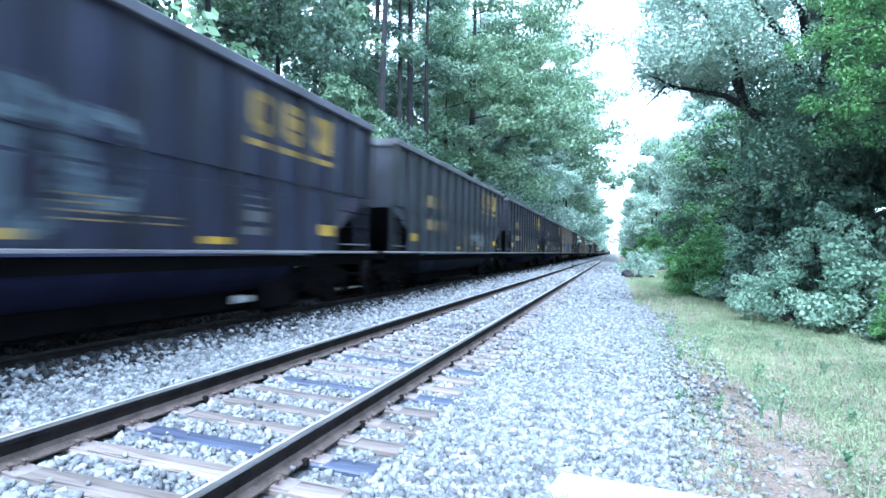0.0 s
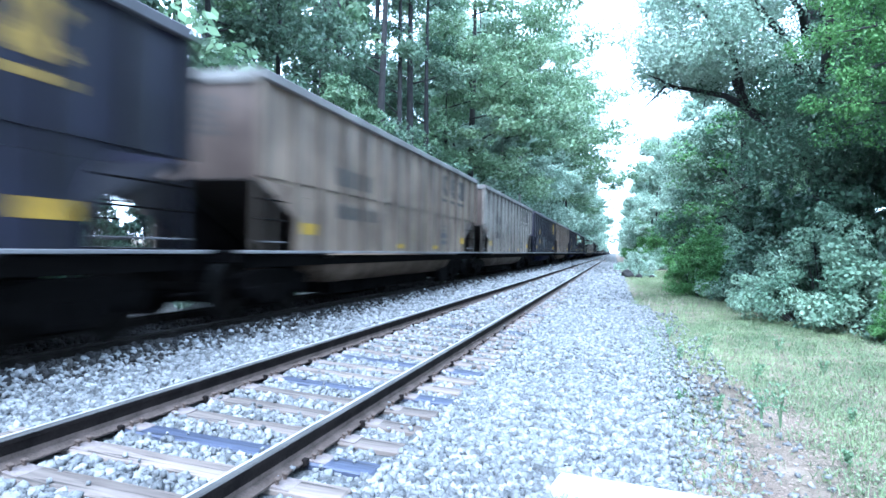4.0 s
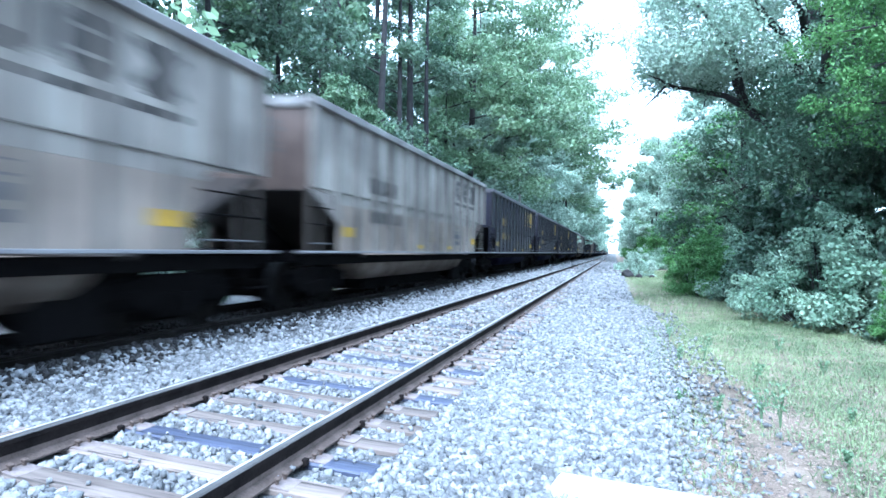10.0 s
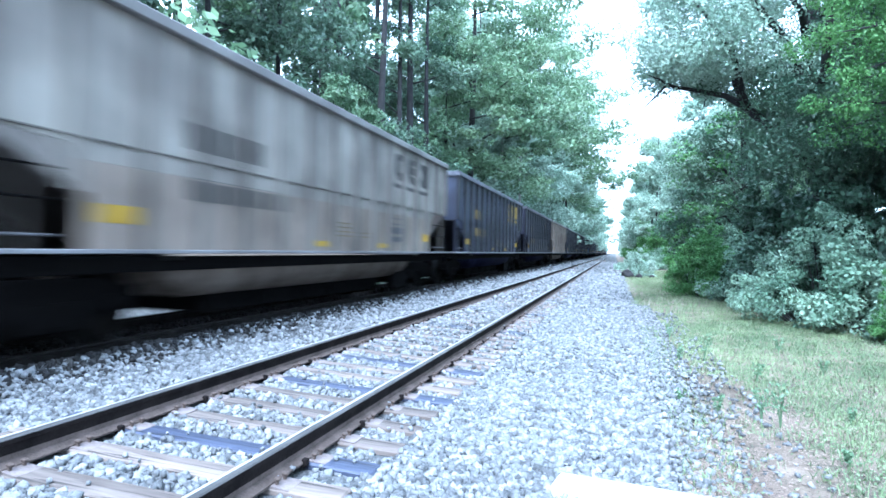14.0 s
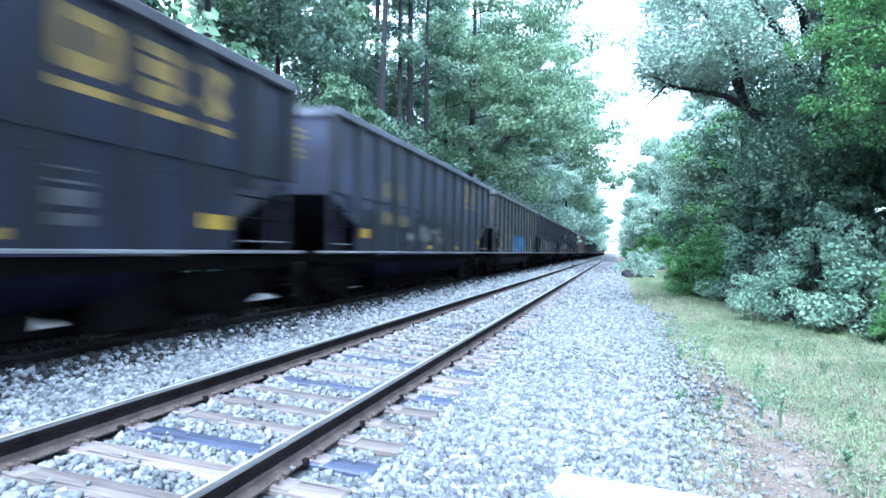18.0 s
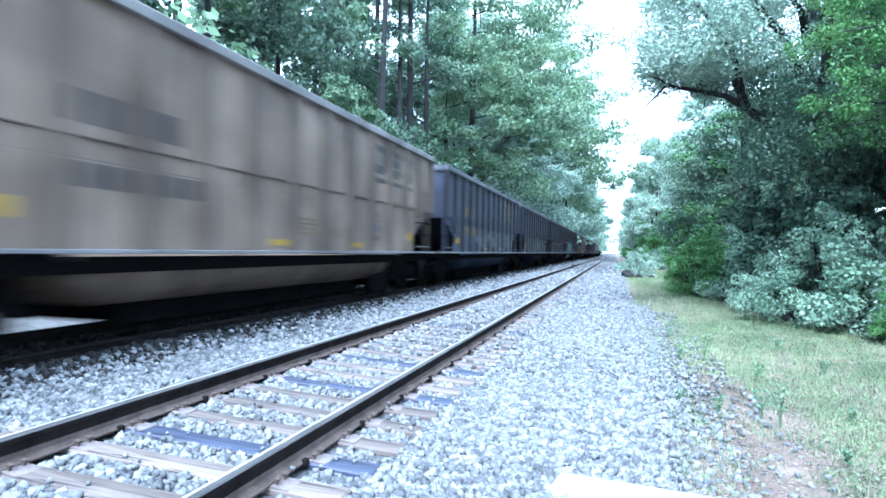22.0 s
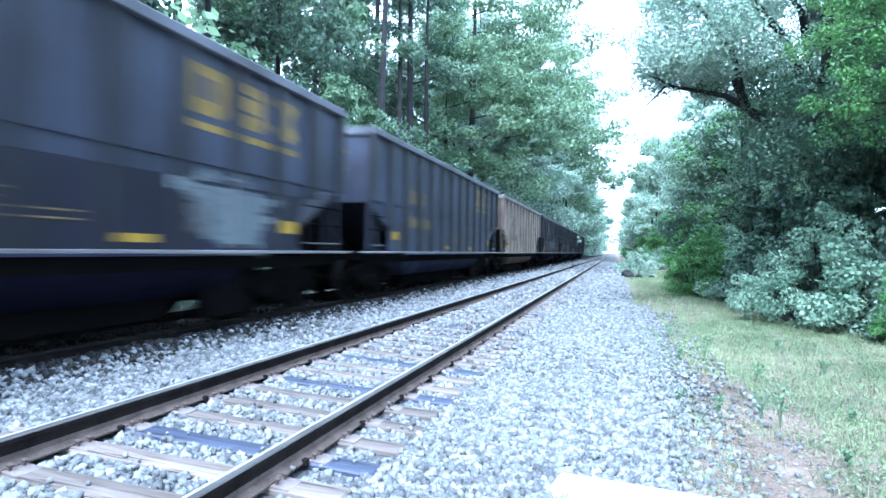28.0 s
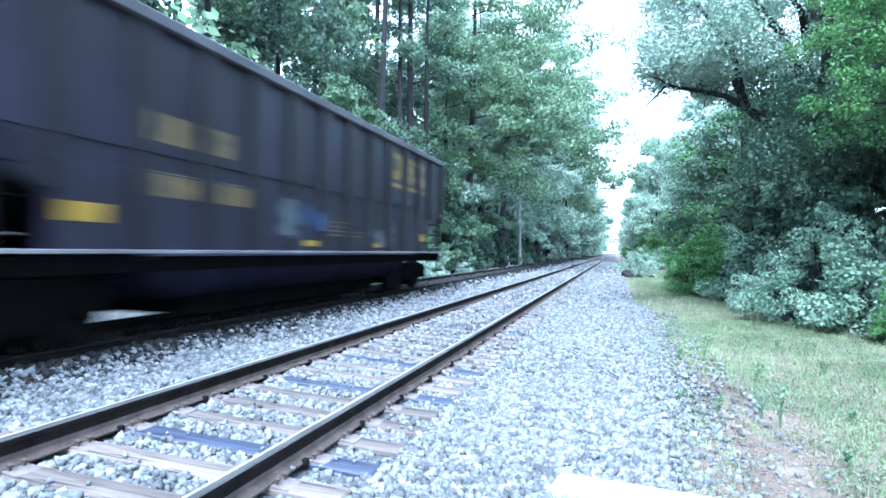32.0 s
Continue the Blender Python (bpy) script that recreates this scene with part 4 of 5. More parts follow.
# woods beyond the verge
for row, (x, step, y0, y1) in enumerate(((8.0, 4.8, 13, 420), (12.5, 5.5, 9, 240), (18.0, 7.0, 8, 160))):
    y = y0
    while y < y1:
        i = plan_rng.choice((0, 1, 2, 4)) if row else plan_rng.choice((0, 2, 2))
        xx = x + (0.8 if y > 25 else 0) if y < 35 else x + 0.8 - min(2.4, (y - 35) * 0.03)
        # haze again put into the leaf colour with distance
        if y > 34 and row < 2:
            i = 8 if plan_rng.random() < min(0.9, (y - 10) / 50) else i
        plant(i, xx + plan_rng.uniform(-0.8, 0.8), y + plan_rng.uniform(-1, 1), plan_rng.uniform(0.8, 1.05) * ((0.8 if y < 60 else 1.15) if not row else 1.0))
        y += step * plan_rng.uniform(0.8, 1.25) * (1 + y / 100)
plant(6, -11.0, 62.0, 1.1)
plant(6, -9.1, 63.0, 0.95)
# slender growth along the edge of the wood, behind the train
for y in (23.5, 29, 37, 45, 56, 68, 84, 104):
    plant(3, -11.9 + plan_rng.uniform(-0.5, 0.3), y, plan_rng.uniform(0.6, 0.9))
plant(0, -15.2, 21.5, 0.95, 40)
plant(0, -16.5, 17.0, 1.0, 200)
plant(4, -14.6, 25.5, 0.9, 110)
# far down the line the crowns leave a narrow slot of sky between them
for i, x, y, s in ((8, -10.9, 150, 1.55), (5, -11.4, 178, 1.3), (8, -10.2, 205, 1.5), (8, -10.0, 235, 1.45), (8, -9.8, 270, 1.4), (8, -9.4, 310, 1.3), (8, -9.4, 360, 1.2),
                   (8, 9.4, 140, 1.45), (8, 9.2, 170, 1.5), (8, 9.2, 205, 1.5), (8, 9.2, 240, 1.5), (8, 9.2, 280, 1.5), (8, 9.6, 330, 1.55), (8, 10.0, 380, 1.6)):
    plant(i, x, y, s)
# unseen trees behind the camera, added to hold back sky light
for x, y in ((8.4, -8.0), (7.8, -13.5), (8.6, -19.0), (8.0, -26.0), (13, 3), (13.5, -5), (12.5, -14), (13, -24), (-14, -8), (-15, -20), (-16, -34), (10, -36)):
    plant(plan_rng.choice((0, 1, 2)), x, y, 1.0)


def bush(name, label, seed, rx, ry, h, clumps, per, size, leaf):
    """A bush: many stems from the ground and leaf clumps over an uneven dome."""
    rnd, rng = random.Random(seed), np.random.default_rng(seed)
    t = thing(name, label, "bush", "bushes beside the track")
    bm = bm_new()
    cs, rs = [], []
    for j in range(clumps):
        a, u = rnd.uniform(0, 2 * math.pi), math.sqrt(rnd.random())
        top = h * math.sqrt(max(0.05, 1 - u * u)) * (0.8 + 0.65 * noise.noise((math.cos(a) * u * 2.6 + seed, math.sin(a) * u * 2.6, seed * 3.1)))
        z = top * rnd.uniform(0.25, 1.0) if u > 0.6 else top * rnd.uniform(0.65, 1.03)
        out = 1.0 + 0.45 * noise.noise((math.cos(a) * 1.7, math.sin(a) * 1.7, seed + z))
        q = (math.cos(a) * u * rx * out, math.sin(a) * u * ry * out, z + (rnd.uniform(0, 0.35) if rnd.random() < 0.15 else 0))
        cs.append(q)
        rs.append(rnd.uniform(0.22, 0.42) * min(1.0, h / 2))
        if j % 6 == 0:
            tube(bm, [(q[0] * 0.3, q[1] * 0.3, -0.1), (q[0] * 0.6, q[1] * 0.6, z * 0.55), q], [0.03, 0.02, 0.006], 5)
    v, f = leaves(rng, np.array(cs), np.array(rs), per, size)
    part("stem", bm, BARK, t)
    part("foliage", raw_mesh("foliage", v, f, leaf), None, t)
    return t


BUSHES = [
    bush("privet_bush", "dense privet bush with small grey-green leaves", 21, 2.0, 2.2, 2.9, 170, 120, 0.09, LEAF_C),
    bush("privet_bush", "dense dark green bush at the edge of the grass", 22, 1.7, 1.8, 2.3, 140, 120, 0.09, LEAF_C),
    bush("vine_thicket", "bright green vines heaped over a thicket", 23, 1.5, 1.7, 4.6, 170, 100, 0.12, LEAF_D),
    bush("holly_thicket", "tall thicket under the trees, shade put into its dark green", 25, 1.9, 1.9, 5.0, 200, 62, 0.17, LEAF_E),
    bush("low_shrub", "low rounded green shrub", 24, 1.1, 1.1, 1.2, 70, 90, 0.1, LEAF_PALE_HAZE),
    bush("pale_thicket", "tall thicket along the edge of the wood, paled for haze", 27, 2.2, 3.2, 6.5, 120, 60, 0.3, LEAF_PALE_HAZE),
]
bush_taken = [False] * 6


def plant_bush(i, x, y, s):
    m = pose(x, y, float(ground_z(np.array(x), np.array(y))) - 0.03, 0, 0, plan_rng.uniform(0, 360))
    if bush_taken[i]:
        o = copy_thing(BUSHES[i], Matrix())
    else:
        o, bush_taken[i] = BUSHES[i], True
    return placed(o, m, s)


VERGE = ((0, 4.6, 16.2, 0.8), (1, 5.7, 14.6, 1.0), (0, 7.2, 15.2, 0.92), (1, 8.8, 15.0, 1.1), (0, 6.1, 17.5, 0.9), (1, 4.7, 19.5, 0.85), (0, 7.6, 19.5, 1.0), (1, 4.9, 22.6, 0.95), (0, 4.6, 26.0, 0.8),
         (1, 4.9, 29.5, 0.85), (0, 5.8, 32.5, 0.9), (2, 4.95, 12.9, 0.32), (2, 5.0, 36, 0.95), (2, 5.6, 42, 1.1))
VERGE_FAR = ((2, 2.95, 25.4, 0.62), (2, 3.6, 24.4, 0.5), (2, 5.6, 49, 1.2), (4, 1.5, 45.0, 0.9), (4, 1.85, 60, 1.55), (1, 4.4, 66, 1.0), (2, 4.9, 76, 1.2), (4, 3.4, 82, 1.3), (2, 4.8, 98, 1.3), (2, 4.8, 125, 1.4), (2, 4.4, 160, 1.6))
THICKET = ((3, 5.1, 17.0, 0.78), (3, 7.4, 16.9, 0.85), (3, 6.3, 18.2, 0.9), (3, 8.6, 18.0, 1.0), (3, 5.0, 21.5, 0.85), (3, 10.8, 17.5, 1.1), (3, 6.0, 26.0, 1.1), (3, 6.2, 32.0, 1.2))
DITCH = ((4, -9.9, 30, 1.2), (4, -10.4, 34, 1.4), (1, -11.0, 26, 0.9), (4, -10.6, 42, 1.2), (1, -11.2, 48, 0.9), (4, -11.9, 57, 1.3),
         (1, -11.5, 66, 1.0), (4, -10.8, 76, 1.3), (1, -11.2, 88, 1.1), (1, -11.4, 20, 1.0), (4, -10.9, 14, 1.2))
for i, x, y, s in VERGE + VERGE_FAR + THICKET + DITCH:
    plant_bush(i, x, y, s)
for j in range(30):
    plant_bush(3, -11.9 + plan_rng.uniform(-0.5, 0.3), 27 + 3.6 * j * (1 + j / 60), plan_rng.uniform(0.8, 1.3))
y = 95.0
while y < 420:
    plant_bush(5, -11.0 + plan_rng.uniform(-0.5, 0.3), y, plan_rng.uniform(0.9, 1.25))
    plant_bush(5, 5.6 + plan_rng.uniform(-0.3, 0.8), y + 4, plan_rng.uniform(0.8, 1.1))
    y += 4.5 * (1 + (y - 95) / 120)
for j in range(12):
    plant_bush(3, -14.2 + plan_rng.uniform(-0.4, 0.4), -9 + 2.9 * j, plan_rng.uniform(0.62, 0.74))
for j in range(20):
    plant_bush(3, -14.4 + plan_rng.uniform(-1.2, 0.8), 8 + j * 5.5 * (1 + j / 20), plan_rng.uniform(0.8, 1.2))

# the overhanging tree with a bent limb across the opening
over = thing("overhanging_tree", "broad tree with a long bent limb reaching over the track", "tree", "woodland trees")
obm = bm_new()
tube(obm, [(5.3, 18, -0.4), (5.1, 18, 2.5), (4.7, 18, 5.0), (4.6, 18, 7.0), (5.1, 18.3, 10), (5.0, 18.5, 14)], [0.34, 0.27, 0.24, 0.2, 0.14, 0.05], 10)
tube(obm, [(4.9, 18, 3.4), (4.0, 18, 4.3), (3.2, 18, 5.04), (2.7, 18, 5.35), (2.08, 18, 5.5), (1.4, 17.9, 5.62), (1.0, 17.9, 5.85), (0.62, 17.8, 6.0)], [0.15, 0.13, 0.11, 0.08, 0.06, 0.045, 0.03, 0.01], 7)
tube(obm, [(3.2, 18, 5.04), (2.7, 17.0, 6.1), (2.0, 16.4, 6.9), (1.4, 16.0, 7.5)], [0.09, 0.075, 0.05, 0.015], 6)
tube(obm, [(4.6, 18, 6.4), (4.1, 16.6, 6.9), (3.5, 16.0, 7.5), (2.9, 15.8, 8.3)], [0.1, 0.085, 0.06, 0.02], 6)
tube(obm, [(4.7, 18, 4.6), (4.6, 16.6, 5.6), (4.5, 15.9, 6.6), (4.6, 15.6, 7.8)], [0.11, 0.1, 0.08, 0.03], 6)
tube(obm, [(3.2, 18, 5.04), (2.9, 18, 5.7), (2.85, 18.1, 6.5), (3.1, 18.1, 7.6)], [0.12, 0.08, 0.06, 0.02], 6)
tube(obm, [(1.2, 17.9, 5.65), (0.8, 17.8, 5.2), (0.5, 17.7, 4.9)], [0.035, 0.022, 0.01], 5)
tube(obm, [(4.7, 18, 5.0), (4.0, 17.6, 6.6), (2.8, 17.2, 8.0), (1.4, 16.9, 8.8)], [0.12, 0.1, 0.07, 0.02], 6)
tube(obm, [(4.6, 18, 7.0), (6.0, 17.5, 8.6), (7.2, 17.2, 9.4)], [0.12, 0.08, 0.02], 6)
part("trunk", obm, BARK, over)
orng, ornd = np.random.default_rng(77), random.Random(77)
oc, orr = [], []
for j in range(520):
    x = ornd.uniform(0.75, 7.4)
    lo = 5.9 + 0.3 * max(0, 1.5 - x)
    if x > 3.4:
        lo = 3.6
    oc.append((x, 18 + ornd.uniform(-2.2, 2.0), lo + (ornd.random() ** 1.7) * 5.5))
    orr.append(ornd.uniform(0.45, 0.85))
for q in np.linspace(0, 1, 36):
    oc.append((3.6 - 3.1 * q + ornd.gauss(0, 0.25), 17.9 + ornd.gauss(0, 0.5), 5.0 + 1.3 * q ** 0.7 + ornd.uniform(-0.15, 0.7)))
    orr.append(ornd.uniform(0.25, 0.5))
oc, orr = np.array(oc), np.array(orr)
# crown light painted by height: pale leaves above, shade-dark ones below
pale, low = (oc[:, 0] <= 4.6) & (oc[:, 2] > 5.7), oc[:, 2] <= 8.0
for side, leaf in ((pale, LEAF_PALE_HAZE), (~pale & ~low, LEAF_C), (~pale & low, LEAF_E)):
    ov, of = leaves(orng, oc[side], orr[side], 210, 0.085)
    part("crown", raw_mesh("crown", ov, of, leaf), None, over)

# a second tree behind it, draped almost to the ground
drape = thing("draped_tree", "dark broadleaf tree with foliage hanging almost to the ground", "tree", "woodland trees")
dbm = bm_new()
tube(dbm, [(5.2, 27.5, -0.4), (5.0, 27.5, 3.0), (4.8, 27.4, 6.5), (4.9, 27.4, 10.0)], [0.26, 0.2, 0.15, 0.05], 8)
dc, dr = [], []
for j in range(240):
    z = 0.8 + 6.8 * ornd.random()
    edge = 2.3 + 0.55 * max(0, z - 4.6) ** 1.2 + 0.4 * math.sin(z * 2.1)
    dc.append((edge + 3.8 * ornd.random() ** 1.5, 27.3 + ornd.uniform(-1.2, 1.3), z))
    dr.append(ornd.uniform(0.32, 0.66))
    if j % 14 == 0:
        tube(dbm, [(4.9, 27.4, max(1.0, z - 0.8)), ((4.9 + dc[-1][0]) / 2, 27.4, z + 0.2), dc[-1]], [0.06, 0.04, 0.01], 5)
part("trunk", dbm, BARK, drape)
dc, dr = np.array(dc), np.array(dr)
tone = orng.random(len(dc))
for side, leaf in ((tone < 0.45, LEAF_A), ((tone >= 0.45) & (tone < 0.85), LEAF_E), (tone >= 0.85, LEAF_D)):
    dv, df = leaves(orng, dc[side], dr[side], 110, 0.12)
    part("crown", raw_mesh("crown", dv, df, leaf), None, drape)

# light green maple boughs hanging in from beside the camera
bough = thing("maple_tree", "maple with bright lime-green leaves hanging over the verge", "tree", "woodland trees")
bbm = bm_new()
tube(bbm, [(7.2, 13.4, -0.4), (7.1, 13.4, 3.0), (6.9, 13.3, 7.0), (7.0, 13.3, 11.0)], [0.2, 0.16, 0.12, 0.04], 8)
bc, br = [], []
for j in range(16):
    z0 = 3.5 + 0.24 * j
    tip = (3.5 + ornd.uniform(0, 1.2), 13.1 + ornd.uniform(-0.9, 0.9), z0 + ornd.uniform(-0.1, 0.6))
    tube(bbm, [(6.95, 13.3, z0), ((6.95 + tip[0]) / 2, (13.3 + tip[1]) / 2, z0 + 0.5), tip], [0.06, 0.04, 0.01], 5)
    for q in (0.4, 0.55, 0.68, 0.8, 0.9, 1.0):
        bc.append((6.95 + (tip[0] - 6.95) * q + ornd.gauss(0, 0.2), 13.3 + (tip[1] - 13.3) * q + ornd.gauss(0, 0.3), z0 + (tip[2] - z0) * q + ornd.gauss(0.1, 0.18)))
        br.append(ornd.uniform(0.25, 0.5))
part("trunk", bbm, BARK, bough)
bv, bf = leaves(orng, np.array(bc), np.array(br), 320, 0.062)
part("crown", raw_mesh("crown", bv, bf, LEAF_D), None, bough)

# pale concrete beam in the grass by the ballast
beam = thing("concrete_beam", "pale concrete beam lying at the edge of the ballast", "beam")
bmb = box(bm_new(), 0, 1.6, -0.25, 0.0, -0.35, 0.0, 0.025)
part("beam_body", bmb, CONCRETE, beam)
beam.matrix_basis = pose(-0.335, 4.4, -0.278, 0, 0.3, -8.5)

# dark weathered boulders at the foot of the far shrubs
for j, (x, y, w, h) in enumerate(((0.85, 43.8, 0.8, 0.55), (1.5, 42.6, 0.5, 0.3), (2.3, 43.0, 0.35, 0.22))):
    rock = thing("boulder", "dark weathered boulder among shrubs beside the ballast", "boulder", "boulders by the shrubs")
    rbm = bm_new()
    bmesh.ops.create_icosphere(rbm, subdivisions=3, radius=0.5)
    for v in rbm.verts:
        v.co *= 1 + 0.35 * noise.noise(v.co * 2.2 + Vector((j * 7.0, 0, 0))) + 0.08 * noise.noise(v.co * 7)
        v.co = Vector((v.co.x * w, v.co.y * w * 0.9, v.co.z * h * 1.3))
    part("rock", rbm, BARK, rock)
    rock.location = (x, y, float(ground_z(np.array(x), np.array(y))) + h * 0.35)

# pale gravel strip beyond the train
gxs, gys = np.linspace(-12.8, -9.5, 9), np.linspace(-12, 21, 60)
tagged(new("gravel_path", sheet("gravel_path", gxs, gys, lambda gx, gy: ground_z(gx, gy) + 0.05 + 0.02 * np.sin(gx * 5) * np.sin(gy * 3), PATH)), "pale gravel strip beyond the far track", "path", kind="structure")

# white marker by the far track
mk = thing("marker_post", "short white wooden marker post beside the far track", "post")
part("shaft", box(bm_new(), -0.07, 0.07, -0.05, 0.05, -0.3, 1.15, 0.01), WHITE_POST, mk)
mk.matrix_basis = pose(-9.75, 61.0, -0.45, 3, -8, 0)
st = thing("wooden_stake", "thin pale wooden stake standing at the edge of the wood", "post")
part("shaft", rod(bm_new(), (0, 0, -0.3), (0, 0, 2.1), 0.07, 0.055, 8), PALE_BARK, st)
st.matrix_basis = pose(-9.7, 80.0, -0.4, 0, 2, 0)


def stones(rng, n, xr, yr, zf, size, thin=0.0):
    """Crushed stone: uneven blocks of eight corners each, resting on the bed."""
    x, y = rng.uniform(*xr, n), rng.uniform(*yr, n)
    base = np.array([[sx, sy, sz] for sx in (-1, 1) for sy in (-1, 1) for sz in (-1, 1)], float)
    v = base[None] * rng.uniform(0.5, 1.0, (n, 8, 3)) * 0.5
    s = size * rng.uniform(0.5, 1.25, (n, 1)) * np.stack([rng.uniform(0.8, 1.3, n), rng.uniform(0.7, 1.1, n), rng.uniform(0.5, 0.9, n)], 1)
    v = v * s[:, None, :]
    ax = rng.normal(size=(n, 3))
    ax /= np.linalg.norm(ax, axis=1, keepdims=True)
    th = rng.uniform(0, 2 * np.pi, n)[:, None, None]
    axb = ax[:, None, :]
    v = v * np.cos(th) + np.cross(np.broadcast_to(axb, v.shape), v) * np.sin(th) + axb * (v * axb).sum(-1, keepdims=True) * (1 - np.cos(th))
    z = zf(x, y) + rng.uniform(-0.3, 0.4, n) * size * (0.2 if n == 520 else 1.0)
    v = v + np.stack([x, y, z], 1)[:, None, :]
    q = np.array([[0, 1, 3, 2], [4, 6, 7, 5], [0, 4, 5, 1], [2, 3, 7, 6], [0, 2, 6, 4], [1, 5, 7, 3]])
    f = (np.arange(n) * 8)[:, None, None] + q[None]
    return v.reshape(-1, 3), f.reshape(-1, 4), x, y


def keep_off_rails(x, y):
    """Top of the stones: clear of both rails and of most tie tops, a little below the ties between them."""
    on_rail = (np.abs(np.abs(x - NEAR_X) - GAUGE) < 0.12) | (np.abs(np.abs(x - FAR_X) - GAUGE) < 0.12)
    along = np.abs((y - TIE_0) / TIE_STEP - np.round((y - TIE_0) / TIE_STEP)) * TIE_STEP
    on_tie = (np.abs(x - NEAR_X) < 1.3) & (along < 0.115 - 0.02 * np.clip((y - 7) / 6, 0, 1))
    crib = np.where(np.abs(x - NEAR_X) < 1.3, 0.004 + 0.01 * np.clip((y - 6) / 8, 0, 1), 0.0) - 0.022 * ((x - NEAR_X > 0.8) & (x - NEAR_X < 1.3))
    return np.where(on_rail | on_tie, -0.6, bed_z(x) + crib)


def tie_tops(x, y):
    return -GAUGE * CANT + TIE_TOP - (x - NEAR_X) * CANT + 0.012


srng = np.random.default_rng(3)
vs, fs, off, shaded = [], [], 0, []
for n, xr, yr, size in ((36000, (-5.8, 0.6), (2.4, 8.0), 0.064), (14000, (-9.0, 0.6), (-9.0, 2.4), 0.1), (24000, (-9.0, 0.6), (8.0, 18.0), 0.08), (4500, (-9.4, -5.4), (3.5, 8.0), 0.085),
                        (20000, (-9.3, 0.6), (18.0, 45.0), 0.13), (9000, (-9.3, 0.5), (45.0, 110.0), 0.2), (9000, (-1.5, 0.7), (2.4, 9.0), 0.06), (11000, (-1.5, 0.7), (9.0, 22.0), 0.075),
                        (2400, (0.45, 0.75), (3.0, 20.0), 0.056), (1100, (0.75, 1.0), (3.0, 20.0), 0.052), (420, (1.0, 1.5), (3.0, 18.0), 0.048), (520, (-3.45, -1.6), (3.0, 26.0), 0.045)):
    on = tie_tops if n == 520 else (keep_off_rails if xr[0] < 0 else (lambda x, y: np.full_like(x, -0.35)))
    v, f, sx, sy = stones(srng, n, xr, yr, on, size)
    # oil and painted train shade thin out away from the far track
    darkened = srng.random(n) < np.clip((1.75 - np.abs(sx - FAR_X)) / 0.65, 0, 1)
    if darkened.any():
        shaded.append((v.reshape(-1, 8, 3)[darkened].reshape(-1, 3), int(darkened.sum())))
        v = v.reshape(-1, 8, 3)[~darkened].reshape(-1, 3)
        f = f[:6 * int((~darkened).sum())]
    vs.append(v)
    fs.append(f + off)
    off += len(v)
tagged(new("ballast_stones", raw_mesh("ballast_stones", np.concatenate(vs), np.concatenate(fs), STONE)), "loose crushed granite ballast, pale grey and bluish", "ballast", kind="stuff")

ov2 = np.concatenate([v for v, _ in shaded])
one = np.array([[0, 1, 3, 2], [4, 6, 7, 5], [0, 4, 5, 1], [2, 3, 7, 6], [0, 2, 6, 4], [1, 5, 7, 3]])
of2 = ((np.arange(len(ov2) // 8) * 8)[:, None, None] + one[None]).reshape(-1, 4)
tagged(new("oily_ballast", raw_mesh("oily_ballast", ov2, of2, OILY_SHADED)), "far-track ballast blackened by oil and by painted train shade", "ballast", kind="stuff")
bxs2 = np.linspace(FAR_X - 1.1, FAR_X + 1.1, 5)
tagged(new("oily_bed", sheet("oily_bed", bxs2, bys, lambda gx, gy: bed_shape(gx, gy) + 0.012, OILY_SHADED)), "track bed blackened by oil and painted train shade", "ballast", kind="structure")


def blades(rng, n, xr, yr, h, dens=None, thick=1.0):
    x, y = rng.uniform(*xr, n), rng.uniform(*yr, n)
    if dens is not None:
        k = rng.random(n) < dens(x, y)
        x, y = x[k], y[k]
        n = len(x)
    z = ground_z(x, y) - 0.01
    a = rng.uniform(0, 2 * np.pi, n)
    hh = h * rng.uniform(0.4, 1.4, n)
    w = (0.003 + 0.002 * rng.random(n) + hh * 0.012) * thick
    lean = rng.normal(size=(n, 2)) * 0.35 * hh[:, None]
    p = np.stack([x, y, z], 1)
    sd = np.stack([np.cos(a) * w, np.sin(a) * w, 0 * a], 1)
    mid = p + np.concatenate([lean * 0.4, (hh * 0.6)[:, None]], 1)
    tip = p + np.concatenate([lean, hh[:, None]], 1)
    v = np.stack([p - sd, p + sd, mid + sd * 0.7, mid - sd * 0.7, tip - sd * 0.1, tip + sd * 0.1], 1).reshape(-1, 3)
    i = np.arange(n) * 6
    f = np.concatenate([np.stack([i, i + 1, i + 2, i + 3], 1), np.stack([i + 3, i + 2, i + 5, i + 4], 1)])
    return v, f


def patchy(x, y):
    g = 0.5 + 0.3 * np.sin(x * 2.1 + 1.3 * np.sin(y * 0.9)) * np.sin(y * 1.1 + x) + 0.3 * np.sin(x * 5.3 + y * 1.7) * np.sin(y * 3.1 - x * 2.2)
    bare = np.exp(-((x - 1.2) / 0.55) ** 2) * (y < 9)
    return np.clip(0.25 + 0.75 * g - 0.75 * bare, 0.03, 1) * np.clip((x - 0.35) / 1.0, 0.08, 1)


grng = np.random.default_rng(9)
v1, f1 = blades(grng, 150000, (0.25, 7.5), (3.5, 18), 0.06, patchy)
va, fa = blades(grng, 9000, (-0.3, 0.9), (3.5, 24), 0.07)
v1, f1 = np.concatenate([v1, va]), np.concatenate([f1, fa + len(v1)])
va, fa = blades(grng, 9000, (0.5, 4.2), (4.4, 14), 0.19, lambda x, y: np.clip(np.sin(x * 3.1 + y * 0.7) * np.sin(y * 2.3 - x * 1.4) - 0.35, 0, 1), 0.4)
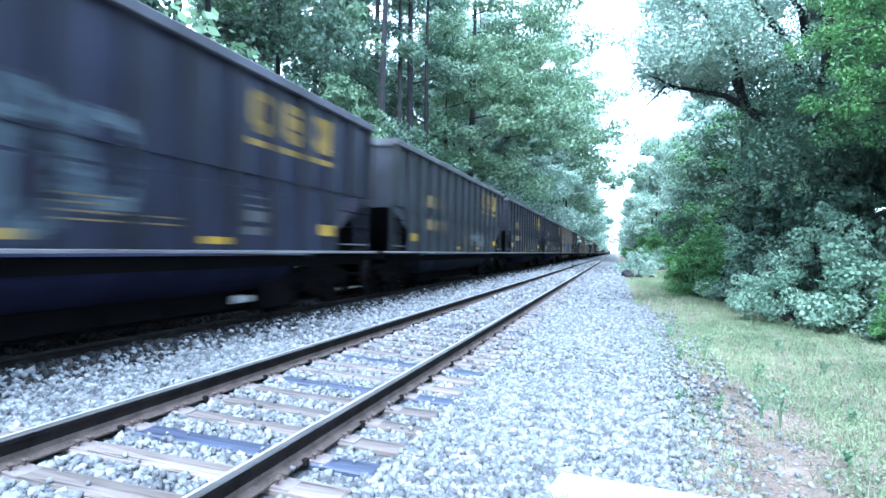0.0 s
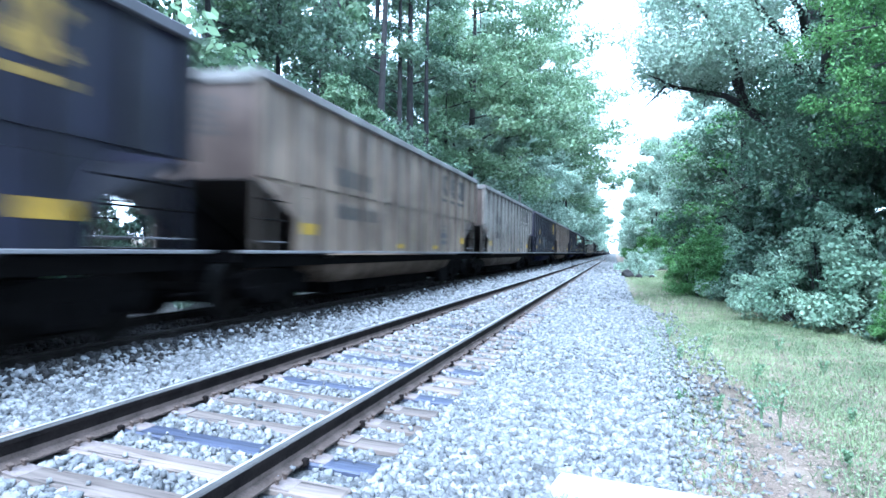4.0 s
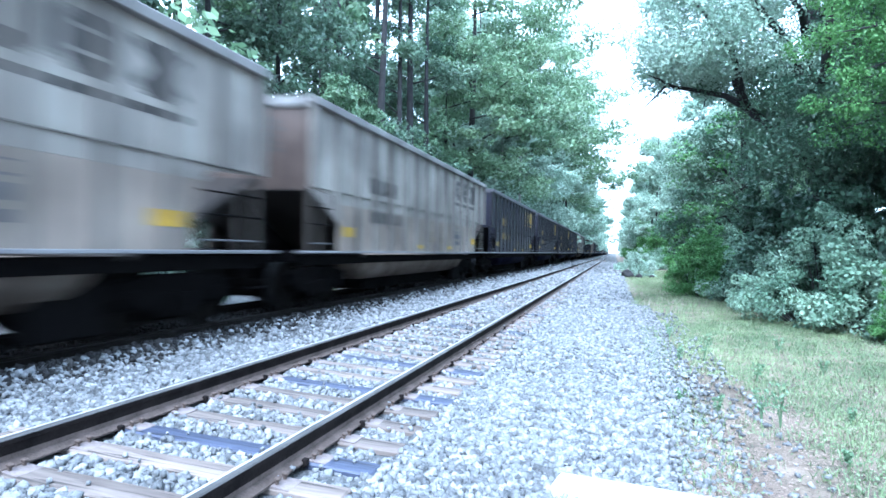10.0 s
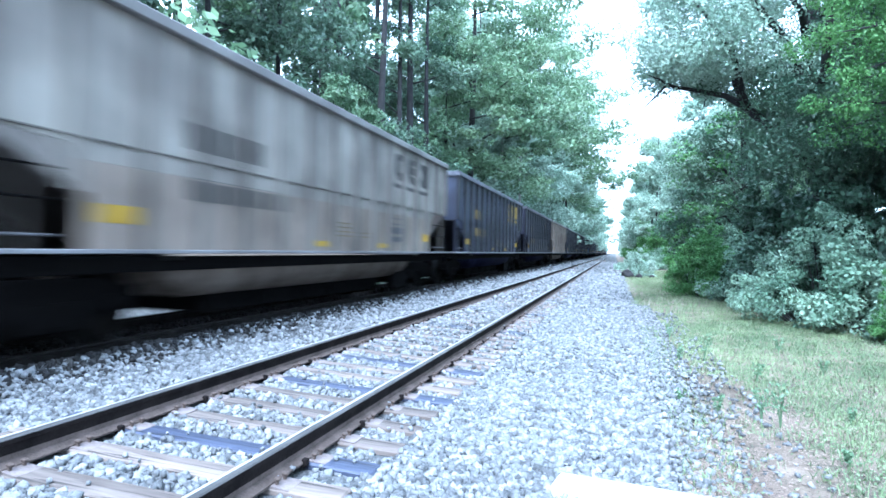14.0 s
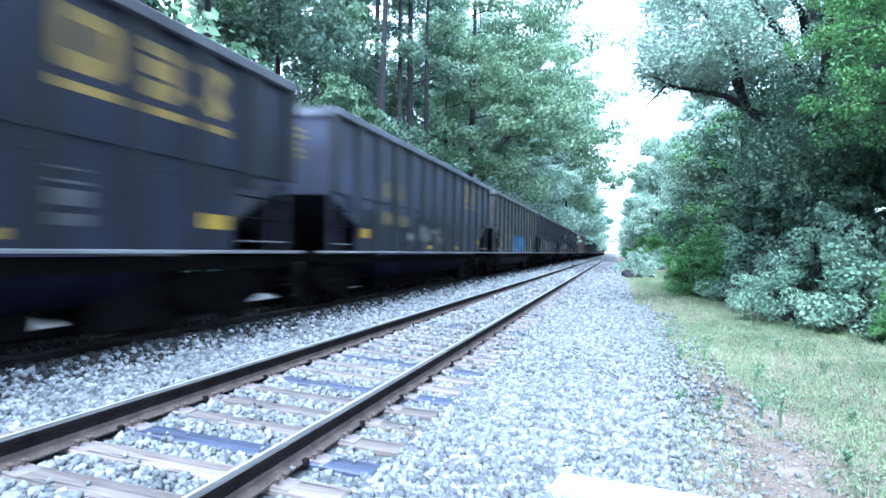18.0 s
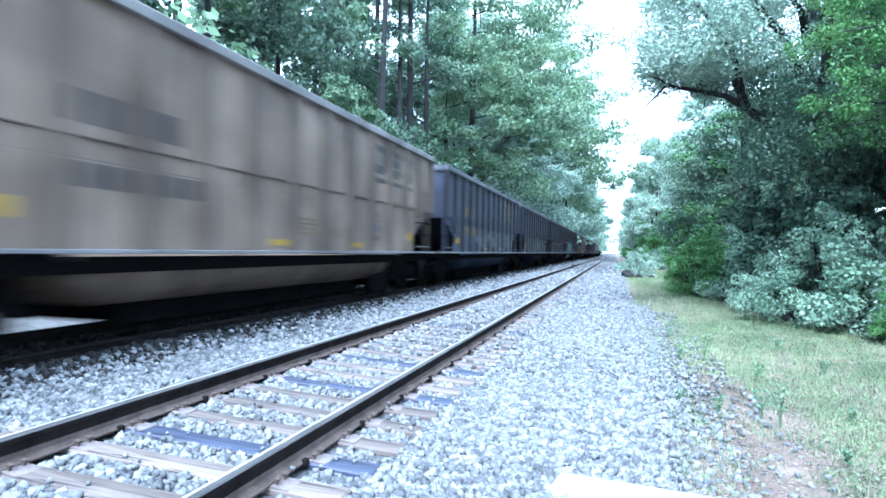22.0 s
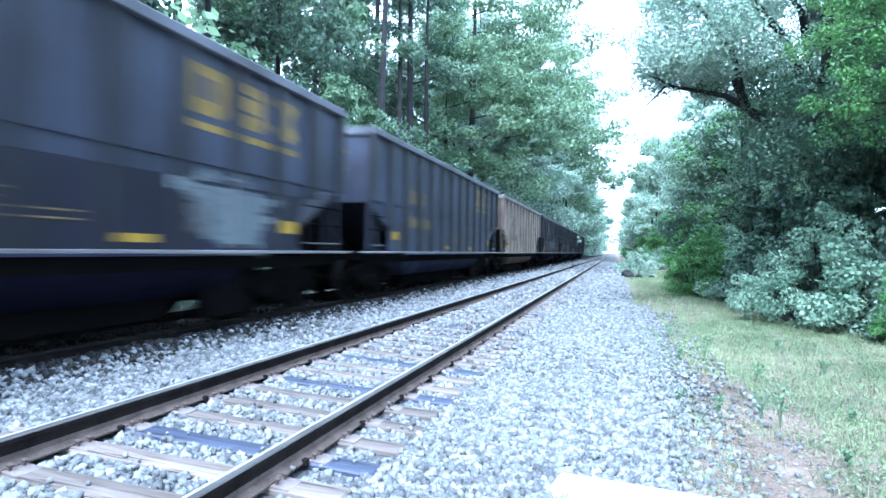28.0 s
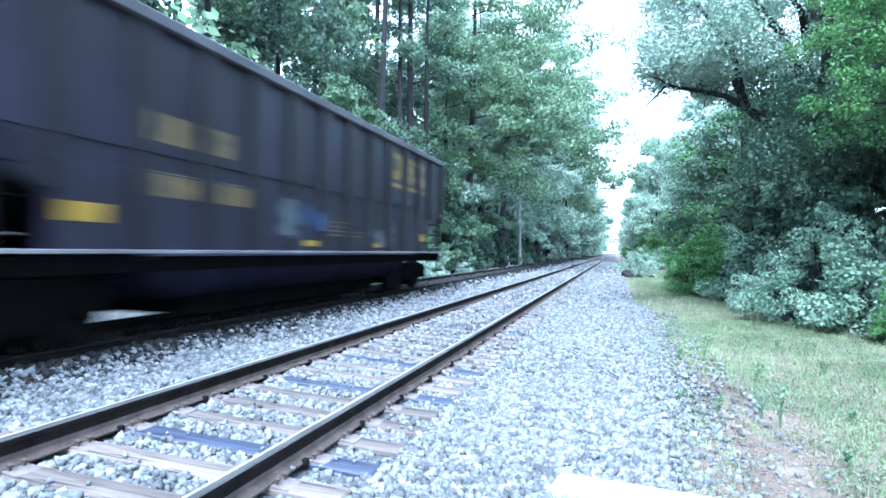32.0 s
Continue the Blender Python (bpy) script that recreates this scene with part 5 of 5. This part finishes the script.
v1, f1 = np.concatenate([v1, va]), np.concatenate([f1, fa + len(v1)])
v2, f2 = blades(grng, 110000, (0.3, 6.5), (18, 60), 0.11, patchy)
n3 = 40000
x3, y3 = grng.uniform(0.4, 7, n3), 3.5 + 13 * grng.random(n3) ** 1.3
k3 = grng.random(n3) < patchy(x3, y3)
c3 = np.stack([x3, y3, ground_z(x3, y3) + 0.02], 1)[k3]
v3, f3 = leaves(grng, c3, np.full(len(c3), 0.03), 2, 0.03, 1.2)
v3[:, 2] = np.maximum(v3[:, 2], ground_z(v3[:, 0], v3[:, 1]) + 0.003)
tagged(new("grass", raw_mesh("grass", np.concatenate([v1, v2, v3]), np.concatenate([f1, f2 + len(v1), f3 + len(v1) + len(v2)]), GRASS)), "thin patchy light green grass", "grass", kind="stuff")
lx = np.concatenate([0.4 + 3.2 * grng.random(900) ** 2, grng.normal(0.75, 0.22, 420), grng.normal(1.5, 0.3, 260), 0.6 + 5 * grng.random(420)])
ly = np.concatenate([3.5 + 9 * grng.random(900) ** 1.7, grng.normal(5.1, 0.75, 420), grng.normal(7.4, 1.3, 260), 4 + 10 * grng.random(420)])
v, f = leaves(grng, np.stack([lx, ly, np.full(2000, -0.36)], 1), np.full(2000, 0.22), 44, 0.024)
v[:, 2] = ground_z(v[:, 0], v[:, 1]) + 0.004 + 0.05 * np.abs(v[:, 2] + 0.36)
tagged(new("leaf_litter", raw_mesh("leaf_litter", v, f, STRAW)), "dry brown leaf litter scattered in the grass", "leaf litter", kind="stuff")


# woods far down the line, closing the view
wrng = np.random.default_rng(31)
wx = np.concatenate([wrng.uniform(-90, -10, 260), wrng.uniform(9, 90, 260)])
wc = np.stack([wx, wrng.uniform(640, 760, 520), wrng.uniform(1, 30, 520)], 1)
v, f = leaves(wrng, wc, np.full(520, 4.5), 40, 1.6)
tagged(new("far_woods", raw_mesh("far_woods", v, f, LEAF_A)), "distant green woods down the line", "woods", kind="stuff")


def weed(name, label, x, y, h, seed):
    rng, rnd = np.random.default_rng(seed), random.Random(seed)
    t = thing(name, label, "weed", "weeds in the grass")
    bm = bm_new()
    cs = []
    for j in range(4):
        a = rnd.uniform(0, 6.28)
        tip = (math.cos(a) * h * 0.22, math.sin(a) * h * 0.22, h * rnd.uniform(0.7, 1.0))
        tube(bm, [(0, 0, -0.02), (tip[0] * 0.3, tip[1] * 0.3, h * 0.5), tip], [0.006, 0.005, 0.002], 5)
        cs += [tuple(c * s for c in tip) for s in (0.5, 0.75, 1.0)]
    v, f = leaves(rng, np.array(cs), np.full(len(cs), h * 0.13), 7, 0.035)
    part("stalk", bm, LEAF_B, t)
    part("leaf_spray", raw_mesh("leaf_spray", v, f, LEAF_B), None, t)
    t.location = (x, y, float(ground_z(np.array(x), np.array(y))))
    return t


WEED_AT = ((1.32, 10.3, 0.5), (1.78, 8.95, 0.26), (1.5, 6.5, 0.4), (1.0, 6.75, 0.22), (1.72, 5.4, 0.16), (2.75, 9.7, 0.22), (0.92, 9.9, 0.25), (1.4, 6.8, 0.3), (2.2, 6.9, 0.16), (0.7, 7.2, 0.16), (1.0, 12.5, 0.3), (2.6, 11.5, 0.25))
for j, (x, y, h) in enumerate(WEED_AT):
    weed("weed", "small leafy green weed growing in the grass", x, y, h, 200 + j)

# ---------------- what moves ----------------
# how far the train has run, second by second
RUN = [-13.23, 10.0, 33.17, 56.14, 78.95, 101.64, 124.29, 146.94, 169.66, 192.12, 214.81, 237.59, 260.48, 283.44, 307.08, 330.94, 354.94,
       379.02, 403.11, 427.01, 450.7, 474.18, 497.85, 522.09, 546.93, 571.39, 595.05, 618.38, 641.9, 666.1, 689.84, 713.56, 737.51]


def run_at(t):
    return float(np.interp(t, range(33), RUN))


def motions():
    for kk, car in enumerate(cars):
        y0 = kk * L_CAR - HALF
        walk(car, [(t, pose(FAR_X, y0 - RUN[t], LIFT)) for t in range(33)])
        shown = [j for j in range(0, 961) if -10 < y0 - run_at(j / 30) < 40]
        if not shown:
            continue
        turn, rows, last = 0.0, [], None
        for j in shown:
            if last is not None:
                turn += min(88.0, math.degrees((run_at(j / 30) - run_at(last / 30)) / R_WHEEL))
            rows.append((j / 30, turn))
            last = j
        if shown[0] > 0:
            rows = [(0.0, 0.0)] + rows
        if shown[-1] < 960:
            rows = rows + [(32.0, rows[-1][1])]
        for o in car.children_recursive:
            if o.name.split(".")[0] == "wheelset":
                y = o.location.y
                walk(o, [(t, pose(0, y, R_WHEEL, a)) for t, a in rows])


motions()
